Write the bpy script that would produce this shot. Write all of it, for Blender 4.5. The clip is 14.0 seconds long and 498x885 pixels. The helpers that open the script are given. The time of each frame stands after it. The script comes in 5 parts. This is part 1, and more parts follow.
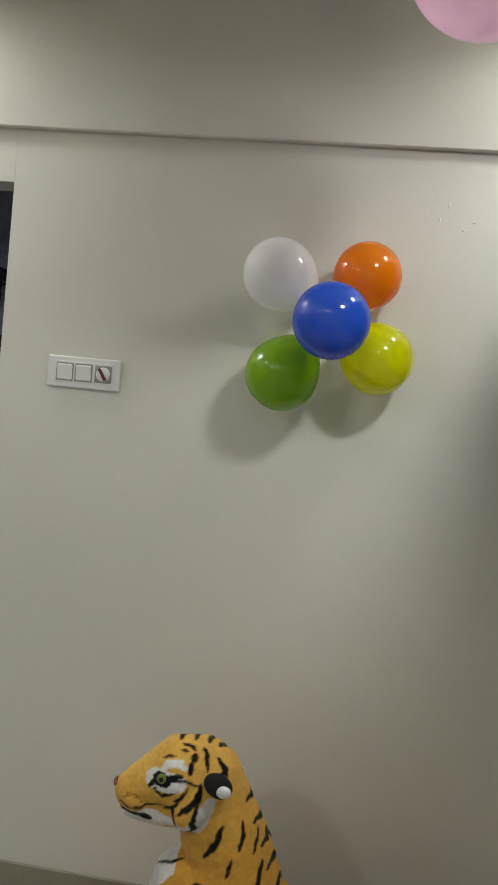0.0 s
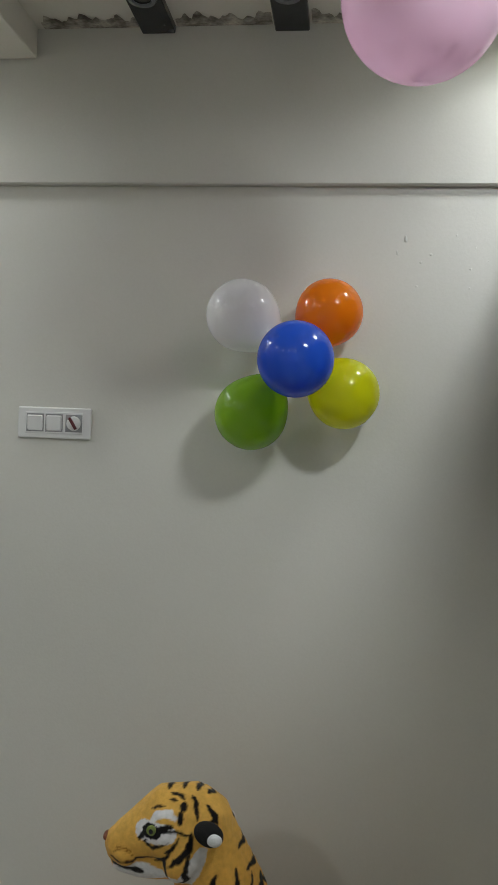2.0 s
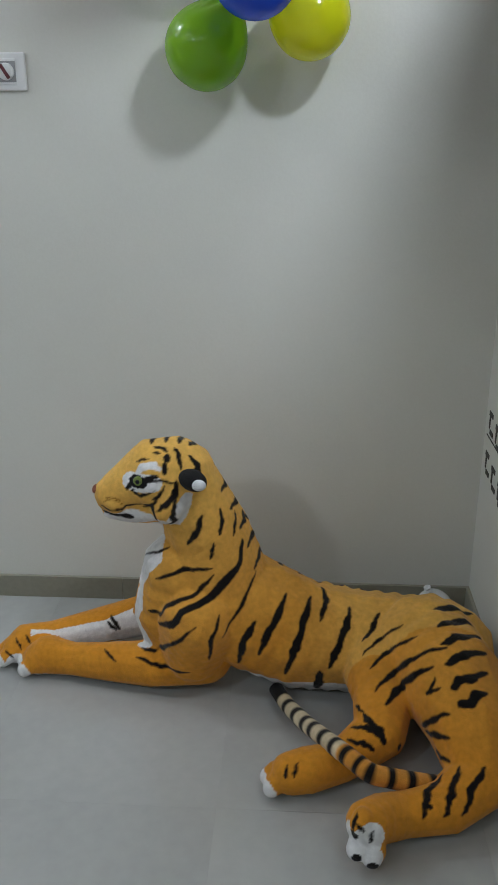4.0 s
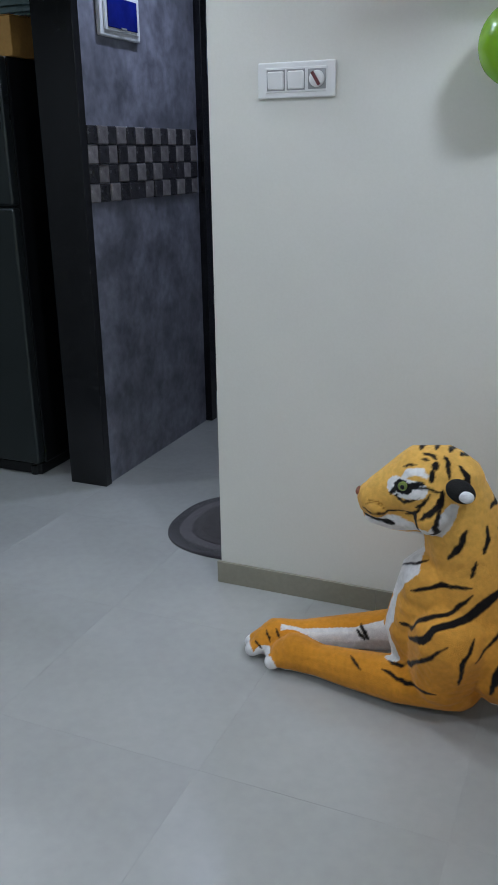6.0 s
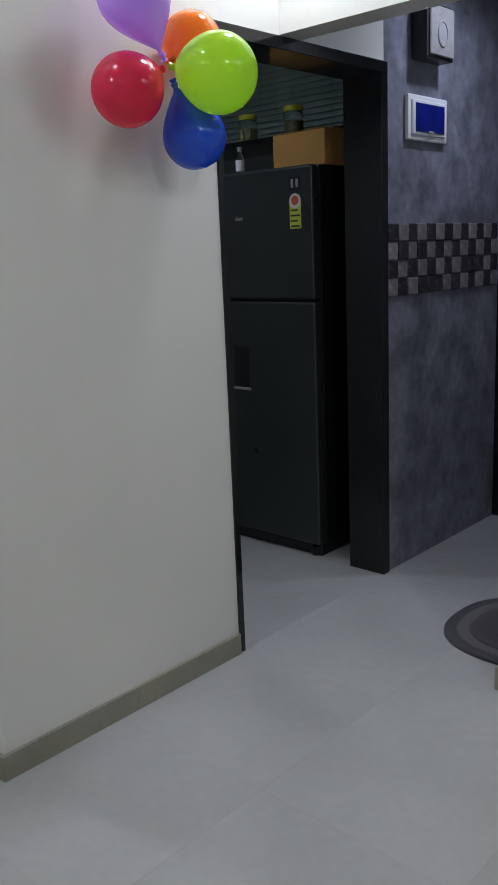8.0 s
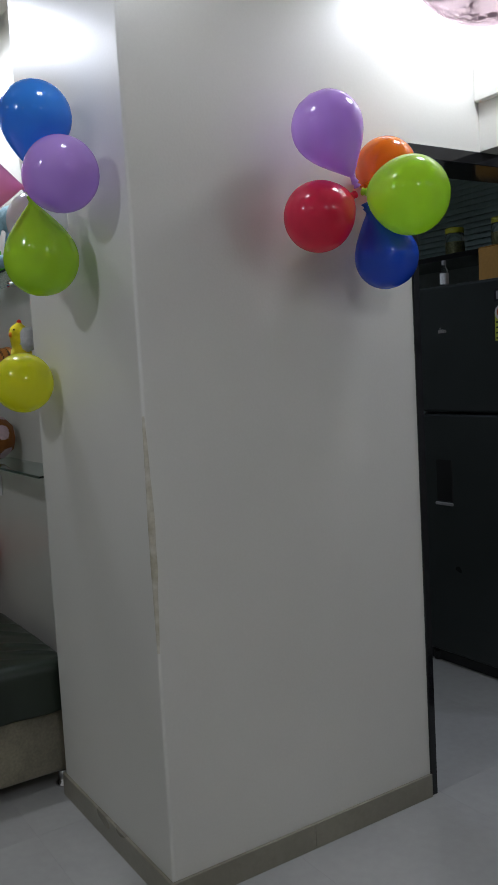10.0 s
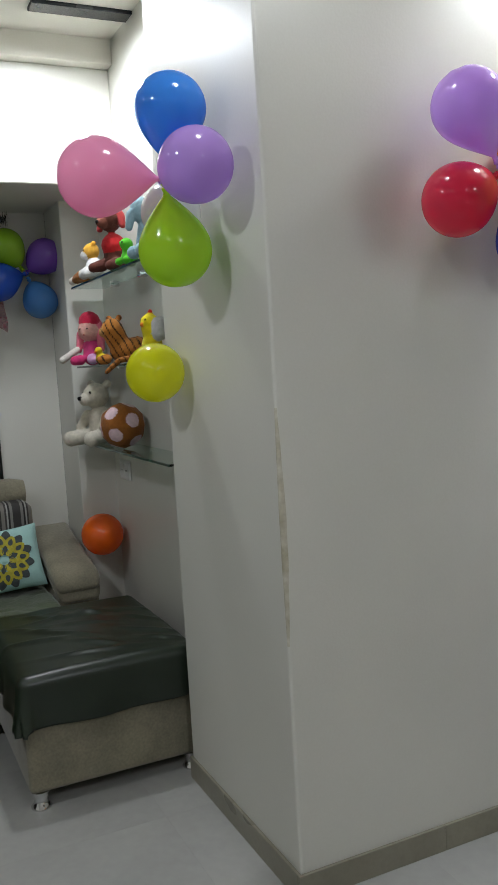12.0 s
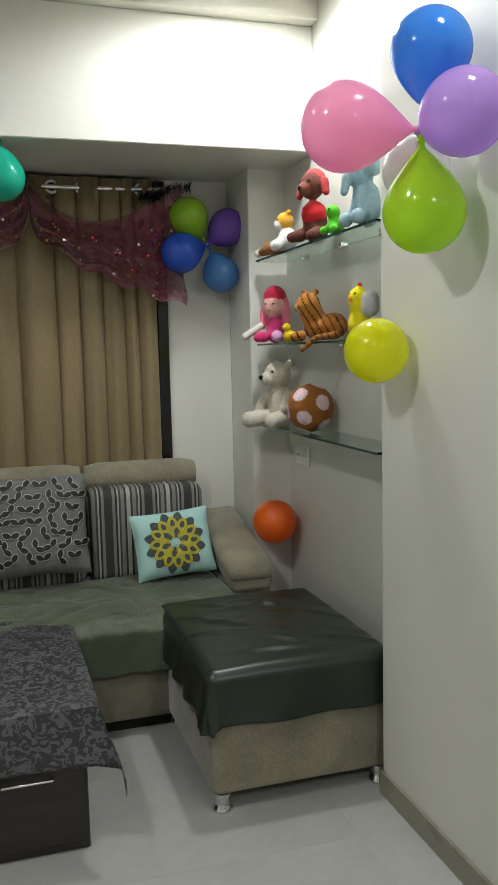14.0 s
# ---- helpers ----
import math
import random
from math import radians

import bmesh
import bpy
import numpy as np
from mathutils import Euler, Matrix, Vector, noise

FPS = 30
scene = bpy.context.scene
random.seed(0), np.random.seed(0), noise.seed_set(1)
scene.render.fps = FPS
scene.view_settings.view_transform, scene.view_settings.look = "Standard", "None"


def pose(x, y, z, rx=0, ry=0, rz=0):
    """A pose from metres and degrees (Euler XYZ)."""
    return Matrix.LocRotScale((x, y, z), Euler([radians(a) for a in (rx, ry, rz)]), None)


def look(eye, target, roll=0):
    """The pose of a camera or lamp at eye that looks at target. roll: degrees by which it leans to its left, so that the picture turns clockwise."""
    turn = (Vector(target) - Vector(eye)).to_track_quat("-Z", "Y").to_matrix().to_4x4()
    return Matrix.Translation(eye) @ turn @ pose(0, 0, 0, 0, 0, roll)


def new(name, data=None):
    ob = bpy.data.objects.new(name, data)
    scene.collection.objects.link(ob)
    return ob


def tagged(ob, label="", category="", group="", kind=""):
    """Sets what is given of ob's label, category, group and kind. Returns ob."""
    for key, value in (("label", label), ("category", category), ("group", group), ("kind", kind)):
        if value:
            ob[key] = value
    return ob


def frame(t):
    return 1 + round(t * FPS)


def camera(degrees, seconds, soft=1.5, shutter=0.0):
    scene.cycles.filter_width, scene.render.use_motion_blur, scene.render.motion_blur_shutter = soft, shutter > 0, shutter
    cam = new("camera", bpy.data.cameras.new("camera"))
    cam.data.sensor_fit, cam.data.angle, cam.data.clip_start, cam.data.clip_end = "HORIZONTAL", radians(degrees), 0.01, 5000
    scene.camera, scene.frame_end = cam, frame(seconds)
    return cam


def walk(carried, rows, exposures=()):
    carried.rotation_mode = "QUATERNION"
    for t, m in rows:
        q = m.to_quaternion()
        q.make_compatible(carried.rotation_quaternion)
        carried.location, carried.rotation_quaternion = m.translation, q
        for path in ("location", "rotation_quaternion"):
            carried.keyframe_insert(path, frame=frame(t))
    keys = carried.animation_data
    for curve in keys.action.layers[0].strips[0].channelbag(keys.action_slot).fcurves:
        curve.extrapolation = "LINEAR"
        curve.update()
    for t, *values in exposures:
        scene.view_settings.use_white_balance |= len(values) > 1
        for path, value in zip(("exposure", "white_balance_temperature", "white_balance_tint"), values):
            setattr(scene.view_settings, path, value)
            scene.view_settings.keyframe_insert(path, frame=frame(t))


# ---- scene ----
cam = camera(33.0, 14.0)
PATH = [
    (0, (0.049, -0.05, 1.507), (-0.224, 1.929, 1.418), 5.5),
    (0.5, (0.053, -0.079, 1.511), (-0.085, 1.916, 1.529), 4.9),
    (1, (0.072, -0.081, 1.52), (-0.026, 1.916, 1.578), 4.6),
    (1.5, (0.078, -0.056, 1.535), (-0.066, 1.939, 1.573), 3.4),
    (2, (0.08, -0.055, 1.535), (-0.16, 1.931, 1.521), 2.2),
    (2.5, (0.04, -0.048, 1.539), (-0.125, 1.931, 1.316), 1.1),
    (2.7, (0.028, -0.053, 1.537), (-0.063, 1.914, 1.189), 0.5),
    (4.8, (0.055, 0.014, 1.375), (-0.157, 1.86, 0.633), -2.1),
    (5, (0.052, 0.001, 1.367), (-0.249, 1.844, 0.65), -2.1),
    (5.5, (0.051, 0.004, 1.365), (-0.495, 1.804, 0.685), -1.8),
    (6, (0.047, 0.005, 1.366), (-0.693, 1.746, 0.718), -0.9),
    (6.5, (0.045, -0.002, 1.372), (-0.856, 1.69, 0.803), -0.8),
    (7, (0.051, -0.003, 1.376), (-1.008, 1.618, 0.874), -1.4),
    (7.5, (0.058, -0.008, 1.377), (-1.134, 1.526, 0.901), -1.6),
    (8, (0.054, -0.004, 1.394), (-1.269, 1.429, 0.953), -2.4),
    (8.5, (0.039, 0.049, 1.418), (-1.444, 1.347, 1.077), -3.3),
    (9, (0.123, 0.082, 1.424), (-1.488, 1.253, 1.245), -2.7),
    (9.2, (0.107, 0.108, 1.418), (-1.528, 1.252, 1.279), -2.8),
    (11.3, (0.023, 0.095, 1.448), (-1.71, 1.057, 1.179), -3.2),
    (11.5, (0.01, 0.094, 1.445), (-1.741, 1.029, 1.196), -3.3),
    (12, (0.015, 0.084, 1.449), (-1.791, 0.921, 1.249), -3.4),
    (12.5, (0.024, 0.073, 1.444), (-1.809, 0.852, 1.268), -3.3),
    (13, (-0.017, 0.01, 1.438), (-1.871, 0.739, 1.258), -2.8),
    (13.3, (-0.064, -0.058, 1.434), (-1.934, 0.623, 1.23), -2.2),
    (13.5, (-0.112, -0.096, 1.433), (-1.99, 0.557, 1.22), -2.0),
    (14, (-0.315, -0.118, 1.431), (-2.213, 0.47, 1.212), -1.3),
]
EXPOSURES = [
    (0, -0.15, 6550, 8), (0.5, -0.35, 6450, 8), (1.5, -0.45, 6250, 8), (2.5, -0.4, 5950, 8), (5, 0.15, 5450, 9), (6.5, 0.12, 5350, 12), (7.5, -0.05, 5600, 14), (8.2, -0.25, 5700, 14),
    (9, -0.72, 5700, 16), (11.3, -0.55, 5950, 12), (12.5, -0.05, 6050, 10), (14, 0.25, 6300, 8)]
walk(cam, [(t, look(eye, target, roll)) for t, eye, target, roll in PATH], EXPOSURES)

# ---- world and light ----
world = bpy.data.worlds.new("night_world")
scene.world = world
world.use_nodes = True
world.node_tree.nodes["Background"].inputs[0].default_value = (0.55, 0.6, 0.7, 1)
world.node_tree.nodes["Background"].inputs[1].default_value = 0.02


def spot(x, y, z, watts, degrees=120, blend=0.9, size=0.055, colour=(1.0, 1.0, 0.985), aim=(0, 0, -1)):
    data = bpy.data.lights.new("downlight_lamp", "SPOT")
    data.energy, data.spot_size, data.spot_blend, data.shadow_soft_size = watts, radians(degrees), blend, size
    data.color = colour
    ob = new("downlight_lamp", data)
    ob.matrix_world = look((x, y, z), (x + aim[0] + 0.001, y + aim[1], z + aim[2]))
    return ob


CEIL = 2.69
LAMPS = [  # x, y, watts
    (0.70, 2.02, 18), (-1.64, 2.12, 32), (-0.95, 1.62, 5), (-1.72, 0.94, 12), (-3.10, 0.82, 50),
    (0.70, 0.85, 62), (-0.9, -0.9, 5), (-0.45, -0.6, 4), (0.05, -0.75, 4), (-1.75, -0.7, 44), (-2.75, -0.7, 4)]
for lx, ly, lw in LAMPS:
    spot(lx, ly, (2.79 if lx < -1.95 else CEIL) - 0.045, lw, 172, 0.45, 0.075)
spot(-1.45, 3.3, 2.6, 26, 150, colour=(0.85, 0.88, 1.0))
spot(-2.9, 2.3, 2.55, 25, 150, colour=(0.9, 0.95, 1.0))

# ---- helpers for materials and meshes ----
def srgb(r, g, b):
    return tuple((c / 12.92 if c <= 0.04045 else ((c + 0.055) / 1.055) ** 2.4) for c in (r / 255, g / 255, b / 255))


def mat(name, col, rough=0.5, var=0.12, scale=6.0, fine=60.0, bump=0.1, metal=0.0, coat=0.0, spec=0.5, col2=None, sheen=0.0, stretch=None, trans=0.0, rand=0.0):
    """A surface with a large and a small variation in colour and a fine relief, in metres."""
    m = bpy.data.materials.new(name)
    m.use_nodes = True
    nt = m.node_tree
    nodes, links = nt.nodes, nt.links
    bs = nodes["Principled BSDF"]
    tc = nodes.new("ShaderNodeTexCoord")
    src = tc.outputs["Object"]
    if stretch:
        mp = nodes.new("ShaderNodeMapping")
        mp.inputs["Scale"].default_value = stretch
        links.new(src, mp.inputs["Vector"])
        src = mp.outputs["Vector"]
    n1, n2 = nodes.new("ShaderNodeTexNoise"), nodes.new("ShaderNodeTexNoise")
    for n, s, d in ((n1, scale, 3), (n2, fine, 2)):
        n.inputs["Scale"].default_value = s
        n.inputs["Detail"].default_value = d
        links.new(src, n.inputs["Vector"])
    ramp = nodes.new("ShaderNodeValToRGB")
    a = tuple(max(0, c * (1 - var)) for c in col)
    b = col2 or tuple(min(1, c * (1 + var)) for c in col)
    ramp.color_ramp.elements[0].position, ramp.color_ramp.elements[1].position = 0.35, 0.65
    ramp.color_ramp.elements[0].color, ramp.color_ramp.elements[1].color = (*a, 1), (*b, 1)
    links.new(n1.outputs["Fac"], ramp.inputs["Fac"])
    mix = nodes.new("ShaderNodeMix")
    mix.data_type, mix.blend_type = "RGBA", "OVERLAY"
    mix.inputs["Factor"].default_value = min(1.0, var * 1.5)
    links.new(ramp.outputs["Color"], mix.inputs["A"])
    links.new(n2.outputs["Fac"], mix.inputs["B"])
    out = mix.outputs["Result"]
    if rand:
        oi = nodes.new("ShaderNodeObjectInfo")
        hs = nodes.new("ShaderNodeHueSaturation")
        mr = nodes.new("ShaderNodeMapRange")
        mr.inputs["To Min"].default_value, mr.inputs["To Max"].default_value = 1 - rand, 1 + rand
        links.new(oi.outputs["Random"], mr.inputs["Value"])
        links.new(mr.outputs["Result"], hs.inputs["Value"])
        links.new(out, hs.inputs["Color"])
        out = hs.outputs["Color"]
    links.new(out, bs.inputs["Base Color"])
    rr = nodes.new("ShaderNodeMapRange")
    rr.inputs["To Min"].default_value, rr.inputs["To Max"].default_value = max(0, rough - 0.08), min(1, rough + 0.08)
    links.new(n1.outputs["Fac"], rr.inputs["Value"])
    links.new(rr.outputs["Result"], bs.inputs["Roughness"])
    bs.inputs["Metallic"].default_value = metal
    bs.inputs["Coat Weight"].default_value = coat
    bs.inputs["Specular IOR Level"].default_value = spec
    bs.inputs["Sheen Weight"].default_value = sheen
    bs.inputs["Transmission Weight"].default_value = trans
    if bump:
        bp = nodes.new("ShaderNodeBump")
        bp.inputs["Strength"].default_value, bp.inputs["Distance"].default_value = bump, 0.01
        links.new(n2.outputs["Fac"], bp.inputs["Height"])
        links.new(bp.outputs["Normal"], bs.inputs["Normal"])
    return m


def glow(name, col, strength):
    m = bpy.data.materials.new(name)
    m.use_nodes = True
    bs = m.node_tree.nodes["Principled BSDF"]
    bs.inputs["Base Color"].default_value = (0.8, 0.8, 0.8, 1)
    bs.inputs["Emission Color"].default_value = (*col, 1)
    bs.inputs["Emission Strength"].default_value = strength
    return m


def glassy(name, col, rough=0.03):
    m = bpy.data.materials.new(name)
    m.use_nodes = True
    bs = m.node_tree.nodes["Principled BSDF"]
    bs.inputs["Base Color"].default_value = (*col, 1)
    bs.inputs["Transmission Weight"].default_value = 1.0
    bs.inputs["Roughness"].default_value = rough
    bs.inputs["IOR"].default_value = 1.45
    return m


def box_bm(x0, y0, z0, x1, y1, z1, bevel=0.0, seg=1, bm=None):
    own = bm is None
    if own:
        bm = bmesh.new()
    m = Matrix.LocRotScale(((x0 + x1) / 2, (y0 + y1) / 2, (z0 + z1) / 2), None, (abs(x1 - x0), abs(y1 - y0), abs(z1 - z0)))
    r = bmesh.ops.create_cube(bm, size=1, matrix=m)
    if bevel:
        es = list({e for v in r["verts"] for e in v.link_edges})
        bmesh.ops.bevel(bm, geom=es, offset=bevel, segments=seg, affect="EDGES", profile=0.5)
    return bm


def ball_bm(x, y, z, rx, ry=None, rz=None, rot=None, u=24, v=14, bm=None):
    bm = bm or bmesh.new()
    m = Matrix.LocRotScale((x, y, z), rot.to_quaternion() if rot else None, (rx, ry or rx, rz or rx))
    bmesh.ops.create_uvsphere(bm, u_segments=u, v_segments=v, radius=1, matrix=m)
    return bm


def lathe_bm(profile, n=24, m=None, bm=None, cap=True):
    """Turns (radius, height) pairs round z."""
    bm = bm or bmesh.new()
    rings = []
    for r, h in profile:
        ring = []
        for i in range(n):
            a = 2 * math.pi * i / n
            co = Vector((r * math.cos(a), r * math.sin(a), h))
            ring.append(bm.verts.new(m @ co if m else co))
        rings.append(ring)
    for a, b in zip(rings, rings[1:]):
        for i in range(n):
            j = (i + 1) % n
            bm.faces.new((a[i], a[j], b[j], b[i]))
    if cap:
        bm.faces.new(list(reversed(rings[0])))
        bm.faces.new(rings[-1])
    return bm


def tube_bm(points, radii, n=12, bm=None):
    """A round limb along points, with a radius at each."""
    bm = bm or bmesh.new()
    pts = [Vector(p) for p in points]
    rings = []
    up = Vector((0.13, 0.31, 0.94)).normalized()
    for i, p in enumerate(pts):
        d = (pts[min(i + 1, len(pts) - 1)] - pts[max(i - 1, 0)]).normalized()
        s = d.cross(up).normalized()
        w = s.cross(d)
        r = radii[i] if isinstance(radii, (list, tuple)) else radii
        rings.append([bm.verts.new(p + (s * math.cos(a) + w * math.sin(a)) * r) for a in (2 * math.pi * k / n for k in range(n))])
    for a, b in zip(rings, rings[1:]):
        for i in range(n):
            j = (i + 1) % n
            bm.faces.new((a[i], a[j], b[j], b[i]))
    bm.faces.new(list(reversed(rings[0])))
    bm.faces.new(rings[-1])
    return bm


def grid_bm(nx, ny, fn, bm=None):
    """A sheet: fn(u, v) gives the place for u, v from 0 to 1."""
    bm = bm or bmesh.new()
    vs = [[bm.verts.new(fn(i / nx, j / ny)) for j in range(ny + 1)] for i in range(nx + 1)]
    for i in range(nx):
        for j in range(ny):
            bm.faces.new((vs[i][j], vs[i + 1][j], vs[i + 1][j + 1], vs[i][j + 1]))
    return bm


def finish(bm, name, material, smooth=False):
    bmesh.ops.recalc_face_normals(bm, faces=bm.faces)
    me = bpy.data.meshes.new(name)
    bm.to_mesh(me)
    bm.free()
    for m in (material if isinstance(material, (list, tuple)) else [material]):
        me.materials.append(m)
    if smooth:
        me.polygons.foreach_set("use_smooth", [True] * len(me.polygons))
        me.set_sharp_from_angle(angle=radians(50))
    return me


def part(name, bm, material, parent=None, label="", smooth=False):
    ob = new(name, finish(bm, name, material, smooth))
    if parent is not None:
        ob.parent = parent
    if label:
        ob["label"] = label
    return ob


def thing(name, x, y, z, label, category, group="", rz=0.0):
    """An Empty at the base of a thing; its parts are built round its origin."""
    ob = new(name)
    ob.empty_display_size = 0.05
    ob.matrix_basis = pose(x, y, z, 0, 0, rz)
    return tagged(ob, label, category, group)


def setting(name, bm, material, label, category, smooth=False):
    return tagged(part(name, bm, material, None, "", smooth), label, category, "", "structure")

# ---- materials of the shell ----
PAINT = mat("wall_paint", srgb(215, 214, 205), 0.4, 0.04, 1.3, 140, 0.04)
CEILP = mat("ceiling_paint", srgb(222, 219, 208), 0.7, 0.05, 1.7, 120, 0.05)
FLOORM = mat("floor_tile", srgb(172, 172, 167), 0.2, 0.045, 2.5, 30, 0.0, spec=0.5, rand=0.006)
GROUT = mat("grout", srgb(168, 168, 163), 0.3, 0.1, 8, 80, 0.1)
SKIRT = mat("skirting_tile", srgb(140, 136, 120), 0.3, 0.08, 5, 60, 0.03)
GRANITE = mat("black_granite", (0.008, 0.008, 0.009), 0.12, 0.5, 40, 260, 0.0, spec=0.5)
GREYTILE = mat("grey_cement_tile", srgb(122, 122, 132), 0.34, 0.3, 7, 26, 0.15)
MOS_D = mat("dark_mosaic", srgb(52, 50, 52), 0.25, 0.2, 20, 120, 0.05, rand=0.25)
MOS_L = mat("light_mosaic", srgb(128, 122, 120), 0.25, 0.2, 20, 120, 0.05, rand=0.15)
STRIPM = mat("dark_ceiling_strip", srgb(40, 42, 46), 0.25, 0.2, 8, 80, 0.02)

# ---- shell ----
XL, YN, XR, YC, XC, YS, XP, XW, YP = -1.87, 2.31, 0.585, 1.035, -2.66, 1.18, -3.88, -4.2, 1.005
LEDGE, LINTEL = 2.243, 2.075
setting("floor", box_bm(-5.2, -3.6, -0.2, 1.6, 6.0, -0.0007), GROUT, "pale grey polished tile floor with thin joints", "floor")
setting("wall_north", box_bm(-1.04, YN, 0, XR + 0.15, YN + 0.12, LEDGE, 0.0012), PAINT, "plain cream painted wall behind the toy tiger", "wall")
setting("wall_north_beam", box_bm(XL, YN - 0.022, LEDGE, 1.6, YN + 0.12, CEIL + 0.1, 0.004), PAINT, "cream painted beam standing proud above the wall", "beam")
setting("wall_above_opening", box_bm(XL - 0.17, 1.985, LINTEL, XL, 2.93, CEIL + 0.1), PAINT, "cream painted wall above the kitchen opening", "wall")
def west_wall():
    """The wall by the kitchen and the column face, in one L with rounded corners."""
    bm = bmesh.new()
    plan = ((XC, YC), (XL, YC), (XL, 1.985), (XL - 0.17, 1.985), (XL - 0.17, YC + 0.16), (XC, YC + 0.16))
    low = [bm.verts.new((x, y, 0)) for x, y in plan]
    top = [bm.verts.new((x, y, 2.85)) for x, y in plan]
    for i in range(6):
        bm.faces.new((low[i], low[(i + 1) % 6], top[(i + 1) % 6], top[i]))
    bm.faces.new(top)
    bm.faces.new(low[::-1])
    edges = [e for e in bm.edges if {v.index for v in e.verts} and e.verts[0].co.xy == e.verts[1].co.xy and e.verts[0].co.y < YC + 0.01]
    bmesh.ops.bevel(bm, geom=edges, offset=0.009, segments=3, affect="EDGES", profile=0.5)
    setting("wall_west", bm, PAINT, "cream painted wall and column beside the kitchen opening", "wall")


west_wall()
setting("niche_wall", box_bm(XP, YS, 0, XC + 0.02, YS + 0.12, CEIL + 0.1), PAINT, "cream painted back wall of the shelf niche", "wall")
setting("pilaster", box_bm(XW, YP, 0, XP, YS + 0.12, CEIL + 0.1, 0.004), PAINT, "cream painted pilaster in the corner", "column")
setting("tile_wall", box_bm(XL - 0.17, 2.95, 0, XL - 0.006, 3.94, CEIL + 0.1), GREYTILE, "grey cement-look tiled passage wall", "wall")
setting("wall_west_far", box_bm(XL - 0.17, 3.94, LINTEL, XL - 0.006, 4.75, CEIL + 0.1), GREYTILE, "grey cement-look wall above the passage door", "wall")
setting("wall_passage_end", box_bm(XL - 0.2, 4.75, 0, 1.2, 4.9, CEIL + 0.1), GREYTILE, "grey passage end wall in shade", "wall")
setting("wall_passage_side", box_bm(-1.04, 3.35, 0, -0.9, 4.75, CEIL + 0.1), PAINT, "plain cream passage wall", "wall")
setting("wall_bath_side", box_bm(-0.95, YN + 0.12, 0, -0.85, 3.35, CEIL + 0.1), PAINT, "plain cream wall behind the mat", "wall")
setting("ceiling", box_bm(-1.95, -3.6, CEIL, 1.6, 6.0, CEIL + 0.12), CEILP, "off-white ceiling with damp stains at its edge", "ceiling")
setting("wall_south", box_bm(-5.2, -2.7, 0, 1.6, -2.55, CEIL + 0.1), PAINT, "plain cream wall at the back of the room", "wall")
setting("ceiling_sitting", box_bm(-5.2, -3.6, 2.79, -1.95, 6.0, 2.91), CEILP, "off-white ceiling over the sitting corner", "ceiling")
setting("passage_lintel", box_bm(XL, YN, 2.09, -1.04, YN + 0.12, LEDGE), PAINT, "cream painted lintel over the passage", "lintel")
setting("wall_east", box_bm(XR, 2.235, 0, XR + 0.15, YN, 2.25), PAINT, "cream painted wall beside the dark window", "wall")
setting("wall_east_below", box_bm(XR, 1.0, 0, XR + 0.15, 2.235, 1.33), PAINT, "cream painted wall below the dark window", "wall")
setting("wall_east_above", box_bm(1.45, -2.6, 2.25, 1.6, YN, CEIL + 0.1), PAINT, "cream painted wall behind the loft ledge", "wall")
setting("loft_ledge", box_bm(XR + 0.15, 1.0, 2.13, 1.6, YN, 2.25), PAINT, "cream painted loft ledge over the window", "ledge")
setting("wall_east_near", box_bm(XR, -2.6, 0, XR + 0.15, 1.0, 2.25), PAINT, "plain cream wall", "wall")
setting("wall_window", box_bm(XW - 0.15, -2.6, 0, XW, YP, CEIL + 0.1), PAINT, "cream painted wall behind the sofa", "wall")
setting("sofa_beam", box_bm(XW, -2.6, 2.21, -3.54, YS, 2.69, 0.004), PAINT, "white painted beam above the sofa", "beam")
setting("kitchen_back", box_bm(-4.3, 3.62, 0, XL - 0.17, 3.75, CEIL + 0.1), mat("kitchen_tile", srgb(120, 130, 126), 0.4, 0.1, 3, 40, 0.05), "grey-green kitchen back wall", "wall")
setting("kitchen_side", box_bm(-4.3, YS + 0.12, 0, -4.15, 3.62, CEIL + 0.1), PAINT, "plain kitchen wall", "wall")
setting("ceiling_rib", box_bm(XW, -2.6, 2.69, -3.475, YS, 2.85, 0.003), CEILP, "off-white dropped edge of the false ceiling", "beam")
setting("ceiling_box", box_bm(-1.2, 0.9, 2.6, -0.86, YN - 0.03, CEIL + 0.1, 0.003), CEILP, "off-white boxed ceiling drop", "beam")


def skirting(name, x0, y0, x1, y1, label="beige tile skirting along the wall foot"):
    """A run of skirting tiles, each of its own, with fine joints."""
    run = tagged(new(name), label, "skirting", "", "structure")
    length = math.hypot(x1 - x0, y1 - y0)
    n = max(1, round(length / 0.6))
    ax, ay = (x1 - x0) / length, (y1 - y0) / length
    for i in range(n):
        a, b = length * i / n + 0.0003, length * (i + 1) / n - 0.0003
        nx, ny = ay * 0.011, -ax * 0.011
        bm = box_bm(min(x0 + ax * a, x0 + ax * b + nx), min(y0 + ay * a, y0 + ay * b + ny), 0, max(x0 + ax * a, x0 + ax * b + nx), max(y0 + ay * a, y0 + ay * b + ny), 0.076, 0.0009)
        part("skirting_tile", bm, SKIRT, run)


skirting("skirting_north", -1.051, YN, XR, YN)
skirting("skirting_west", XL, YC - 0.011, XL, 1.985)
skirting("skirting_column", XC, YC, XL, YC)
skirting("skirting_corner", XR, 2.30, XR, 1.0)

